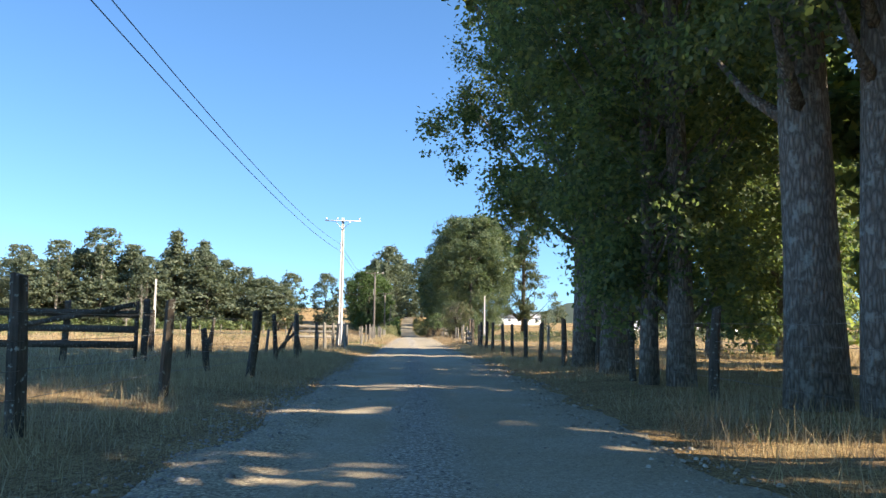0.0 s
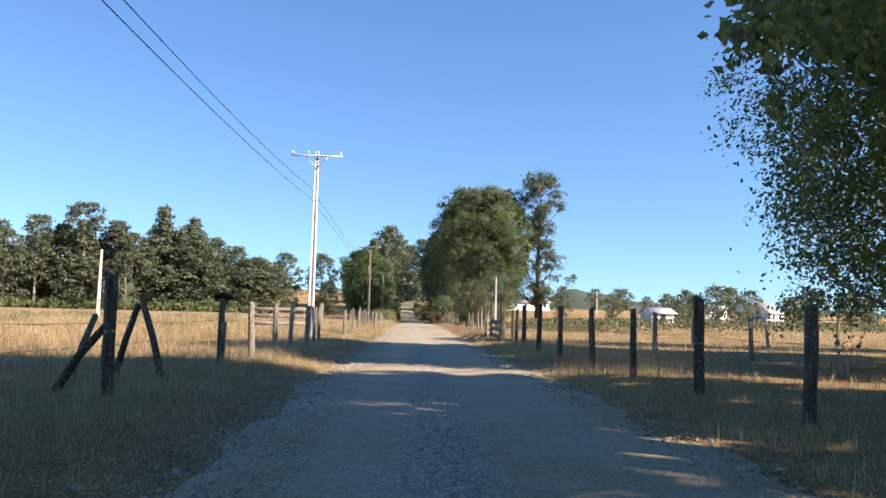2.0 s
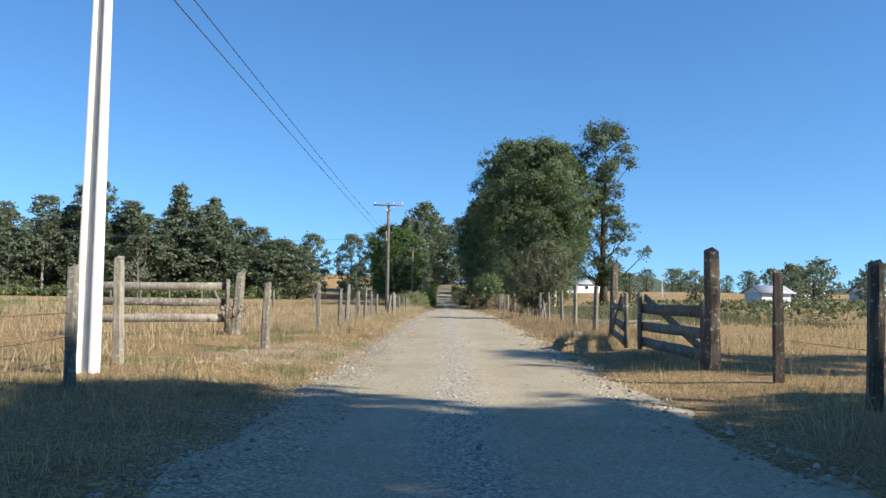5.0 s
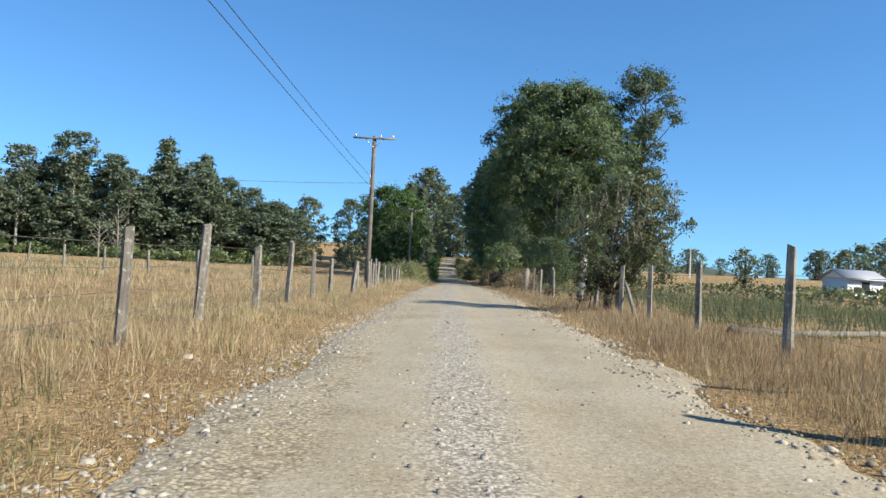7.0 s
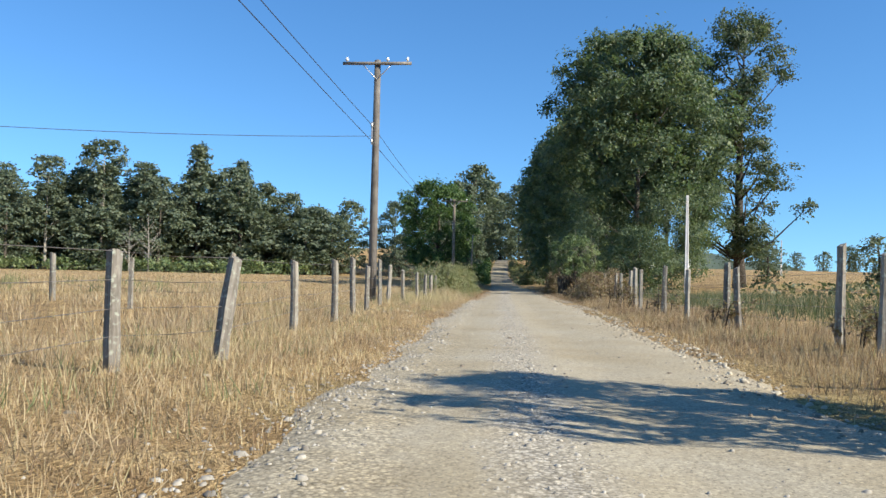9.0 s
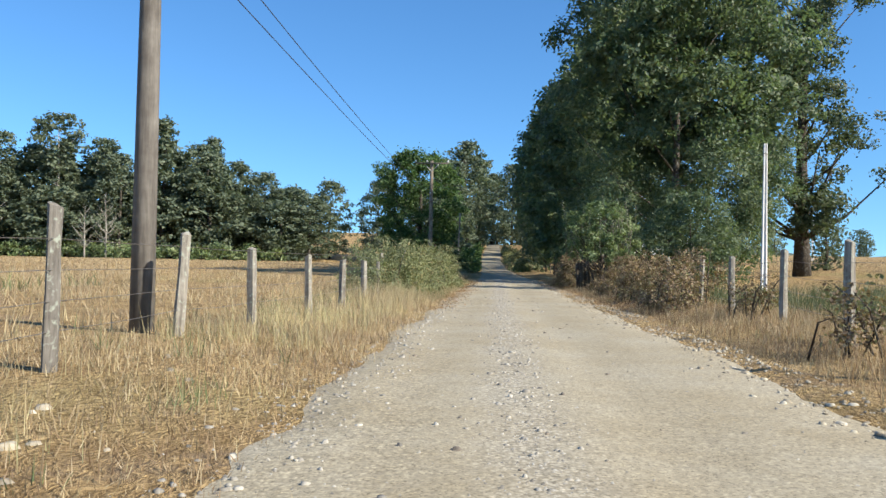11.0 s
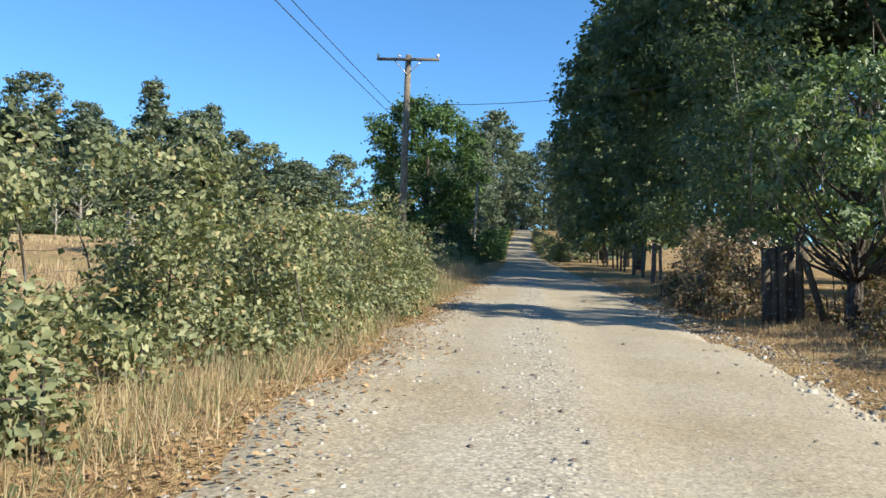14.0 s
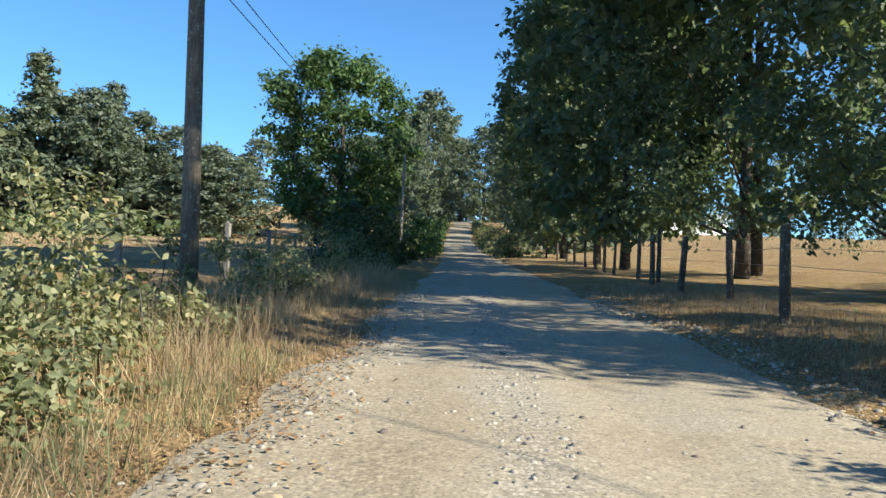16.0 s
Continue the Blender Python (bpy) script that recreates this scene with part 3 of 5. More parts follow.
# big roadside trees on the right at the start; two unseen behind give shade
def vase(k):
    return 0.42 + 1.2 * k if k < 0.45 else 0.96 * math.sqrt(max(0.05, 1 - ((k - 0.45) / 0.58) ** 2))


def hanging(k):
    return 0.5 + 3.4 * k if k < 0.12 else 0.9 * math.sqrt(max(0.05, 1 - max(0.0, (k - 0.4) / 0.62) ** 2))


def slim_foot(k):
    return 0.3 + 1.3 * k if k < 0.5 else 0.95 * math.sqrt(max(0.05, 1 - ((k - 0.5) / 0.52) ** 2))


# the two with negative y stand unseen behind the start, added to cast shade
ROW = [(5.35, 19.7, 0.72, 20, 6.1, 11, 5.0, 52000), (5.9, 19.2, 0.7, 20, 4.6, 12, 5.4, 16000), (5.05, 15.2, 0.66, 19, 5.2, 13, 2.4, 38000), (4.75, 11.5, 0.3, 15, 4.0, 14, 1.9, 18000),
       (5.3, 11.2, 0.45, 17, 4.4, 15, 1.8, 26000), (5.75, 6.9, 0.74, 19, 5.6, 16, 5.6, 16000), (6.2, 5.9, 0.6, 18, 5.0, 19, 5.4, 12000), (6.6, -3.5, 0.8, 19, 6.2, 17, 3.4, 9000), (6.6, -11.0, 0.8, 18, 6.0, 18, 3.4, 8000)]
for x, y, d, h, r, seed, foot, count in ROW:
    make_tree("roadside_tree", pose(x, y, gz(x, y)), "tall leafy tree with thick rough bark beside the fence",
              dict(seed=seed, height=h, radius=r, trunk_r=d / 2, base=foot, clusters=80 if y < 19.5 else 120, leaves=count, leaf=0.3 if count > 9000 else 0.4, profile=hanging if y > 19.5 else slim_foot if 11 < y < 16 else vase,
                   cluster_r=0.20 if y < 19.5 else 0.17, limbs=22, sides=12, inner=0.2, droop=0.7, flare=1.35, low=(11.0, 0.75, 0.13) if y > 0 else None), BARK, LEAF_ROW, "row of roadside trees")
# a second line of trees behind it, partly out of view and added for shade
# unseen shade casters: (20, 38.5) and the two with negative y
for x, y, h, r, seed, foot, count, leaf in ((14.5, 33.8, 14.5, 7.1, 21, 2.0, 66000, 0.4), (20.0, 38.5, 17.5, 5.6, 29, 1.6, 13000, 0.55), (16.0, 29.6, 14.5, 4.0, 27, 1.4, 24000, 0.24), (16.5, 19.0, 17, 5.2, 22, 3.2, 20000, 0.48), (17.0, 9.4, 21, 5.2, 23, 3.2, 12000, 0.6),
                                            (17.0, 3.0, 23, 5.8, 24, 3.0, 9000, 0.8), (27, 47, 18.0, 4.0, 25, 0.8, 16000, 0.3), (17.0, -7.0, 23, 5.8, 26, 1.6, 12000, 0.8), (17.0, -16.0, 23, 5.8, 28, 1.6, 6000, 0.8)):
    make_tree("shade_tree", pose(x, y, gz(x, y)), "leafy tree with low hanging boughs behind the fence, added for shade where out of view",
              dict(seed=seed, height=h, radius=r, trunk_r=0.3, base=foot, clusters=130, leaves=count, leaf=leaf, profile=domed,
                   cluster_r=0.24, limbs=20, inner=0.15, droop=0.5, low=(9.0, 0.75, 0.14) if count > 40000 else None), BARK, LEAF_ROW, "trees behind the fence")

# broad crowns on the right further on, over the road
BROAD = [(11.4, 153.8, 23.8, 9.2, 31, 1.6, 90000, 0.31), (16.0, 163, 25.0, 6.8, 32, 2.0, 18000, 0.62), (12.0, 166, 23.5, 7.2, 38, 2.2, 30000, 0.48), (10.6, 177, 24.0, 8.0, 33, 2.4, 20000, 0.52),
         (12.4, 180.5, 23.0, 7.5, 34, 3.0, 12000, 0.6), (8.2, 189, 22.0, 7.2, 35, 2.4, 20000, 0.5), (8.6, 201, 22.0, 7.2, 36, 2.2, 13000, 0.6), (8.0, 216, 22.0, 7.2, 37, 2.0, 13000, 0.6),
         (10.3, 143.8, 5.4, 2.8, 39, 0.3, 12000, 0.17)]
for x, y, h, r, seed, low, count, leaf in BROAD:
    make_tree("broad_tree", pose(x, y, gz(x, y)), "large dense round-crowned dark green tree beside the road" if h > 10 else "low bushy dark green tree behind the brambles",
              dict(seed=seed, height=h, radius=r, trunk_r=0.03 * r, base=low, clusters=150, leaves=count, leaf=leaf, profile=domed, cluster_r=0.19, limbs=18, inner=0.45,
                   low=(9.0, 0.45, min(0.2, leaf * 0.6)) if h > 10 and y < 180 else None),
              BARK_DARK, LEAF_BIG, "broad trees beside the road")
make_tree("tall_tree", pose(23.4, 163, gz(23.4, 163)), "tall slender tree with an airy gapped crown",
          dict(seed=41, height=28.0, radius=7.0, trunk_r=0.5, base=4.0, clusters=52, leaves=26000, leaf=0.3, profile=columnar, cluster_r=0.23, limbs=44, inner=0.15),
          BARK_DARK, LEAF_TALL)
make_tree("oak_tree", pose(-11.9, 213, gz(-11.9, 213)), "round bright green leafy tree beside the road",
          dict(seed=43, height=17.0, radius=7.4, trunk_r=0.4, base=2.6, clusters=90, leaves=26000, leaf=0.38, profile=domed, cluster_r=0.23, limbs=30, inner=0.3, flat=0.6),
          BARK_DARK, LEAF_OAK)

# forest edge on the far left: a few shapes, repeated
FOREST_KINDS = []
for seed, h, r, prof, base, lf in ((51, 30, 9.5, rounded, 1.5, 5600), (52, 36, 7.5, columnar, 11, 4200), (53, 33, 8.5, conic, 1.5, 5200), (54, 26, 9.0, spreading, 2, 5000), (55, 20, 8.5, rounded, 0.2, 4200),
                                   (56, 11, 5.8, rounded, 0.1, 1200)):
    wood, crown = tree_parts(seed, h, r, 0.45, base, 120, lf, 0.88 if h > 15 else 0.75, prof, 0.2, limbs=10 if seed != 52 else 26, inner=0.1, sides=6, flat=0.55)
    FOREST_KINDS.append((mesh_np("trunk", *wood, BARK_PALE if seed == 52 else BARK_DARK, True), mesh_np("crown", *crown, LEAF_FOREST), h))


def forest_tree(kind, x, y, height, turn, wide=1.0, name="forest_tree", label="dark green tree at the forest edge", group="forest edge"):
    trunk, crown, h = FOREST_KINDS[kind]
    s = height / h
    ob = thing(name, pose(x, y, gz(x, y), 0, 0, turn) @ Matrix.Diagonal((s * wide, s * wide, s, 1)), label, "tree", group)
    part("trunk", trunk, ob)
    part("crown", crown, ob)


rng = np.random.default_rng(7)
# the tops that stand out against the sky
for kind, x, y, h in ((1, -119, 305, 38.5), (1, -110, 312, 33), (2, -94, 315, 39), (0, -86, 322, 33), (2, -90, 343, 37), (0, -78, 330, 29), (0, -70, 332, 26), (3, -63, 334, 22),
                      (1, -133, 300, 33), (0, -128, 310, 31), (0, -102, 306, 28), (1, -147, 300, 31), (0, -140, 292, 27), (0, -112, 318, 31), (0, -98, 325, 33), (2, -124, 318, 33), (0, -82, 318, 30)):
    forest_tree(kind, x, y, h, float(rng.uniform(0, 360)), 1.15)
for i in range(28):
    x = -56 - i * 6.2 + rng.uniform(-2, 2)
    y = 300 + 26 * math.sin(i * 0.21) * (1 if i < 10 else 0.3) + rng.uniform(-7, 10) + (22 if i < 4 else 0)
    forest_tree(int(rng.choice([0, 3, 4, 0, 4])), x, y, float(rng.uniform(17, 24)), float(rng.uniform(0, 360)), 1.55)
for i in range(9):
    x = -62 - i * 17 + rng.uniform(-2, 2)
    forest_tree(int(rng.choice([0, 0, 3])), x, 322 + rng.uniform(-8, 12), float(rng.uniform(27, 31) - (6 if i < 2 else 0)), float(rng.uniform(0, 360)), 1.75)
# lone trees between the forest and the road
forest_tree(3, -52, 339, 24, 40, 1.0, "lone_tree", "lone round tree on the dry slope", "lone trees")
forest_tree(0, -37, 338, 24, 200, 1.0, "lone_tree", "slender lone tree on the dry slope", "lone trees")
forest_tree(4, -30, 300, 12, 90, 1.0, "lone_tree", "low lone tree on the dry slope", "lone trees")
# woods on both sides of the road where it climbs
for kind, x, y, h in ((0, -10, 333, 32), (2, -16, 322, 27), (0, -20, 300, 20), (2, -11, 300, 24), (0, -11, 272, 18), (0, -17, 262, 16), (4, -12, 245, 12), (0, -10, 352, 30),
                      (2, -8, 375, 30), (0, 3, 395, 30), (2, 10, 372, 30), (0, 9, 345, 28), (2, 11, 325, 28), (0, 10, 305, 27), (0, 9, 284, 25), (2, 11, 266, 25), (0, 10, 249, 24), (4, 8, 236, 18),
                      (4, -1, 440, 16), (4, 9, 445, 16), (4, -11, 440, 16), (0, -3, 410, 28), (2, -20, 360, 26), (0, 18, 395, 26)):
    forest_tree(kind, x + (1.5 if x > 0 else 0), y, h, float(rng.uniform(0, 360)), 1.1, "wood_tree", "tall dark tree beside the climbing road", "roadside woods")
# far trees on the right
for i in range(34):
    a = (i + rng.random()) / 34
    x = 60 + 330 * a + rng.uniform(-14, 14)
    y = 470 - 160 * a + rng.uniform(-12, 12)
    forest_tree(5, x, y, float(rng.uniform(7, 14)), float(rng.uniform(0, 360)), 1.0, "field_tree", "far round tree behind the fields", "far trees")
for x, y, h in ((42, 139, 3.8), (44, 150, 5), (48, 147, 5), (53, 142, 4.5), (58, 150, 6), (64, 146, 5), (70, 152, 6.5), (50, 160, 6), (76, 150, 6), (84, 158, 6.5), (90, 150, 6), (62, 175, 7.5), (98, 165, 8), (38, 165, 5), (110, 170, 8), (30, 175, 5)):
    forest_tree(5, x, y, h, float(rng.uniform(0, 360)), 1.0, "garden_tree", "small round garden tree near the houses", "garden trees")

# ---------------------------------------------------------------- posts, fences, gates


def post_mesh(seed, height, w, mat):
    rng = np.random.default_rng(seed)
    rings, verts = 6, []
    ring = [(0.5, -0.32), (0.42, 0.4), (-0.1, 0.5), (-0.48, 0.36), (-0.45, -0.42), (0.1, -0.52)]
    for i in range(rings):
        k = i / (rings - 1)
        s = w * (1.08 - 0.16 * k) * rng.uniform(0.94, 1.06)
        for u, v in ring:
            z = -0.35 + (height + 0.35) * k
            if i == rings - 1:
                z += u * w * 0.5 * rng.uniform(-0.2, 1.0) + v * w * 0.3
            verts.append((u * s * rng.uniform(0.93, 1.07) + 0.02 * math.sin(k * 3 + seed), v * s * rng.uniform(0.93, 1.07), z))
    verts.append((0, 0, height + w * 0.12))
    n = len(ring)
    faces = [(i * n + j, i * n + (j + 1) % n, (i + 1) * n + (j + 1) % n, (i + 1) * n + j) for i in range(rings - 1) for j in range(n)]
    t = (rings - 1) * n
    faces += [(t + j, t + (j + 1) % n, len(verts) - 1, len(verts) - 1) for j in range(n)]
    bm = bmesh.new()
    vs = [bm.verts.new(v) for v in verts]
    for f in faces:
        bm.faces.new([vs[k] for k in dict.fromkeys(f)])
    me = bpy.data.meshes.new("post")
    bm.to_mesh(me)
    bm.free()
    me.materials.append(mat)
    return me


POSTS_GREY = [post_mesh(100 + i, 1.35 + 0.04 * (i % 3), 0.12 + 0.01 * (i % 4), POST_WOOD) for i in range(6)]
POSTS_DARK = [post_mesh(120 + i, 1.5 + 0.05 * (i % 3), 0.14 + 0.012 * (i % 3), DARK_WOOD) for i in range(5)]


def fence(name, label, rows, kinds, strands, seed, wire=True, group="fences", tall=1.0):
    """A wire fence: rows of x, y and optional lean. Each post stands on its own foot."""
    rng = np.random.default_rng(seed)
    ob = thing(name, pose(rows[0][0], rows[0][1], 0), label, "fence", group)
    base = Vector((rows[0][0], rows[0][1], 0))
    tops = []
    for i, row in enumerate(rows):
        x, y = row[:2]
        lx, ly = (row[2], row[3]) if len(row) > 2 else (rng.uniform(-3, 3), rng.uniform(-3, 3))
        s = (row[4] if len(row) > 4 else rng.uniform(0.93, 1.07)) * tall
        z = gz(x, y)
        m = Matrix.Translation(Vector((x, y, z)) - base) @ pose(0, 0, 0, lx, ly, rng.uniform(0, 360)) @ Matrix.Diagonal((1, 1, s, 1))
        part("post", kinds[int(rng.integers(len(kinds)))], ob, m=m)
        tops.append((x - base.x, y - base.y, z))
    if wire:
        for hgt in strands:
            line = []
            for a, b in zip(tops[:-1], tops[1:]):
                p, q = Vector((a[0], a[1], a[2] + hgt)), Vector((b[0], b[1], b[2] + hgt))
                line += [p, p.lerp(q, 0.5) - Vector((0, 0, 0.03 * rng.random()))]
            line.append(Vector((tops[-1][0], tops[-1][1], tops[-1][2] + hgt)))
            solid("wire", [tube(line, [0.0045] * len(line), 3)], WIRE, ob)
    return ob


STRANDS = (0.35, 0.62, 0.9, 1.18)
fence("fence", "leaning dark wooden posts with slack wire along the dry verge",
      [(-3.9, -3.0), (-3.6, 3.7, 1, 6, 1.0), (-3.5, 7.85, 0, 10, 0.91), (-3.16, 12.4, 0, -5, 0.84), (-4.4, 14.0, 0, -9, 0.62), (-4.0, 20.35, 0, 3, 0.93), (-3.88, 23.9, 0, 3, 0.95), (-3.92, 30.0, 0, 3, 0.87)],
      POSTS_DARK, STRANDS, 1)
fence("fence", "grey wooden posts with wire along the golden verge",
      [(-3.92, 30.05, 0, 3, 0.6), (-3.85, 32.95, 0, 4, 0.94), (-3.76, 35.5, 0, 2, 1.0), (-3.9, 39.2, 0, 2, 0.97), (-3.68, 41.3, 0, 2, 0.99), (-4.1, 44.9, 0, 1, 1.02), (-4.2, 47.6, 0, 2, 1.04), (-4.3, 50.2, 0, 1, 1.0)],
      POSTS_GREY, STRANDS, 9)
brace = thing("brace_post", pose(-3.1, 12.3, gz(-3.1, 12.3)), "dark leaning brace plank against a fence post", "post")
solid("plank", [beam((0.0, 0.0, -0.1), (0.06, -0.1, 1.34), 0.1, 0.09)], DARK_WOOD, brace)
for x, y, q in ((-4.0, 26.7, (-0.44, 0.0, 1.28)), (-5.38, 26.4, (-0.12, 1.2, 0.95)), (-4.9, 26.9, (0.42, -0.2, 1.15)), (-7.32, 25.9, (0.1, 0, 1.36)), (-7.6, 26.3, (0.3, 0, 1.25)), (-4.9, 24.6, (0.95, -0.6, 0.9))):
    b = thing("brace_post", pose(x, y, gz(x, y)), "dark leaning brace pole of the old fence", "post", "fence braces")
    solid("pole", [tube([(0, 0, -0.2), tuple(k * 0.5 for k in q), q], [0.06, 0.055, 0.05], 7)], DARK_WOOD, b)
fence("fence", "grey weathered posts with wire along the dry pasture",
      [(-3.85, 64.95, 0, -4, 1.1), (-3.82, 69.3, -1, 3, 0.98), (-4.0, 72.6, 0, 4, 1.05), (-3.95, 76.15, 0, 2, 0.92), (-4.0, 79.5, 0, 1.5, 1.05), (-4.05, 83.1, 0, 2, 0.98), (-4.1, 86.9, 0, 2, 0.85),
       (-3.55, 88.3, 0, 9, 0.88), (-4.0, 93.1, 0, 0, 0.88), (-3.8, 95.5, 0, 0, 0.9), (-4.0, 98.6), (-4.2, 101.7, 0, 0, 0.9), (-4.4, 105.2), (-4.6, 108.6), (-4.4, 111, 0, 0, 0.85), (-4.15, 113.8, 0, 0, 0.8), (-4.1, 117.0, 0, 1, 0.79),
       (-4.16, 120.3, 0, 1, 0.8), (-4.15, 122.8, 0, -1, 0.8), (-4.5, 126.0), (-5.2, 129.4), (-6.0, 132.4), (-6.2, 137), (-6.3, 142), (-6.3, 147), (-6.4, 152), (-6.5, 157), (-6.5, 163), (-7.0, 169), (-7.6, 176), (-8, 183), (-8.5, 190)],
      POSTS_GREY, STRANDS, 2)
fence("fence", "thin far row of posts across the pasture",
      [(-6.5 - 3.4 * i, 97 + 2.2 * i) for i in range(9)], POSTS_GREY, (0.5, 1.0), 3)
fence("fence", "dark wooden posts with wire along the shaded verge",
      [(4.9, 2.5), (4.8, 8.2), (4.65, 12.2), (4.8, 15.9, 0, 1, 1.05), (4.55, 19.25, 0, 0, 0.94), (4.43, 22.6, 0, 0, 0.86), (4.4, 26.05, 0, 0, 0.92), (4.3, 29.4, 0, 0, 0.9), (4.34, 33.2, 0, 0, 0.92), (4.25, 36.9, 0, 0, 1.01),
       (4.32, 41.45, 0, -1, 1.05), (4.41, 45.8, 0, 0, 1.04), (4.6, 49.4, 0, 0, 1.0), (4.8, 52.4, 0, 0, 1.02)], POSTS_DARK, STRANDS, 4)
fence("fence", "short row of wire fence posts across the field",
      [(7.2 + 3.1 * i, 37.5 + 0.4 * i) for i in range(2)] + [(13.5 + 4.2 * i, 52 + 1.2 * i) for i in range(9)], POSTS_GREY, (0.4, 0.8, 1.2), 5)
fence("fence", "grey posts with wire and dry grass beside the road",
      [(5.1, 65.6, 0, 0, 0.9), (5.02, 68.0, 0, 0, 1.06), (4.95, 71.9, 0, 1, 1.12), (5.09, 76.75, 0, 0, 1.0), (4.93, 80.2, 0, 1, 0.97), (4.85, 83.2, 0, 0, 1.0), (5.19, 85.25, 0, 0, 1.16), (4.9, 87.6, 0, 2, 1.05), (4.95, 90.9, 0, 0, 1.0),
       (5.2, 93.0, 0, 0, 1.15), (4.6, 96.6), (4.6, 97.6, 0, 0, 1.0), (4.4, 100.5, 0, 0, 0.95), (4.3, 103.0, 0, 0, 1.02), (4.2, 106.6, 0, 2, 1.0), (4.6, 110.2, 0, 0, 1.1), (5.0, 114), (5.2, 118), (5.4, 122), (5.5, 126.5)],
      POSTS_GREY, STRANDS, 6)
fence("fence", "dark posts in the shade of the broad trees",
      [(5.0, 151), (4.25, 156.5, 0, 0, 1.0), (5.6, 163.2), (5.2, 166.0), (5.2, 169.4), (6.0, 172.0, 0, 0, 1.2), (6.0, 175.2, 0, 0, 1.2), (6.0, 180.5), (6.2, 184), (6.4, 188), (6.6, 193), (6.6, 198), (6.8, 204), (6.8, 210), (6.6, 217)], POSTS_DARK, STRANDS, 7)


def plank_gate(name, a, b, height, rails, label, mat, brace_up=True, seed=1, low=0.2):
    """A gate of boards between two stiles, from hinge foot a to foot b."""
    rng = np.random.default_rng(seed)
    a, b = Vector(a), Vector(b)
    ob = thing(name, pose(a.x, a.y, gz(a.x, a.y)), label, "gate", "plank gates")
    d = b - a
    d.z = gz(b.x, b.y) - gz(a.x, a.y)
    u = d.normalized()
    n = Vector((u.y, -u.x, 0)) * 0.06
    for p, up in ((u * 0.06, 0.04), (d - u * 0.06, 0.2)):
        solid("stile", [beam(p + Vector((0, 0, 0.05)), p + Vector((0, 0, height + up)), 0.08, 0.13, rng)], mat, ob)
    for i in range(rails):
        z = low + (height - 0.16 - low) * i / (rails - 1)
        solid("board", [beam(n + Vector((0, 0, z)), d + n + Vector((0, 0, z + rng.uniform(-0.03, 0.03))), 0.03, rng.uniform(0.185, 0.215), rng)], mat, ob)
    if brace_up:
        solid("brace", [beam(u * 0.1 + n * 1.7 + Vector((0, 0, low)), d - u * 0.1 + n * 1.7 + Vector((0, 0, height + 0.12)), 0.03, 0.15, rng)], mat, ob)
    for p in (n * 1.3 + Vector((0, 0, low)), n * 1.3 + Vector((0, 0, height - 0.16))):
        solid("hinge", [beam(p - u * 0.05, p + u * 0.4, 0.012, 0.05)], STEEL, ob, "rusty strap hinge")
    return ob


def lone_post(x, y, h, w, mat, label, lean=(0, 0), seed=5):
    ob = thing("gate_post", pose(x, y, gz(x, y)), label, "post", "gate posts")
    part("post", post_mesh(seed, h, w, mat), ob, m=pose(0, 0, 0, *lean, 20))


# two-leaved gate on the right
lone_post(5.1, 65.4, 2.15, 0.2, DARK_WOOD, "thick tall dark gate post")
lone_post(4.5, 54.4, 2.0, 0.22, DARK_WOOD, "thick tall dark gate post", seed=6)
plank_gate("plank_gate", (5.06, 65.1, 0), (4.15, 59.3, 0), 1.1, 3, "half-open dark wooden plank gate leaf", GATE_WOOD, True, 11)
plank_gate("plank_gate", (4.48, 54.7, 0), (4.36, 58.95, 0), 1.1, 3, "half-open dark wooden plank gate leaf", GATE_WOOD, True, 12)
# gate on the left
lone_post(-3.78, 57.8, 1.38, 0.16, POST_WOOD, "grey round gate post with lichen", (0, 2), 21)
lone_post(-5.68, 62.6, 1.68, 0.25, POST_WOOD, "thick grey gate post", (0, 3), 22)
lone_post(-5.8, 63.4, 1.2, 0.11, POST_WOOD, "thin grey post behind the gate post", (0, 1), 28)
lone_post(-5.1, 53.6, 1.7, 0.17, POST_WOOD, "thick grey gate post", (0, -3), 23)
plank_gate("plank_gate", (-5.85, 62.5, 0), (-9.6, 61.3, 0), 1.45, 3, "closed grey weathered rail gate", POST_WOOD, False, 13, 0.44)
# rail fence of the corral at the start
lone_post(-7.6, 19.4, 1.75, 0.19, DARK_WOOD, "dark wooden post of the corral", (0, 0), 24)
lone_post(-9.9, 19.4, 1.7, 0.19, DARK_WOOD, "dark wooden post of the corral", (0, 2), 25)
lone_post(-10.3, 28.4, 1.64, 0.22, DARK_WOOD, "dark wooden post of the corral", (0, 0), 26)
lone_post(-6.9, 21.4, 1.3, 0.16, DARK_WOOD, "dark wooden post of the corral", (0, 1), 27)
plank_gate("plank_gate", (-13.6, 19.3, 0), (-7.75, 19.3, 0), 1.5, 3, "dark corral gate of wide rails", DARK_WOOD, True, 14, 0.45)

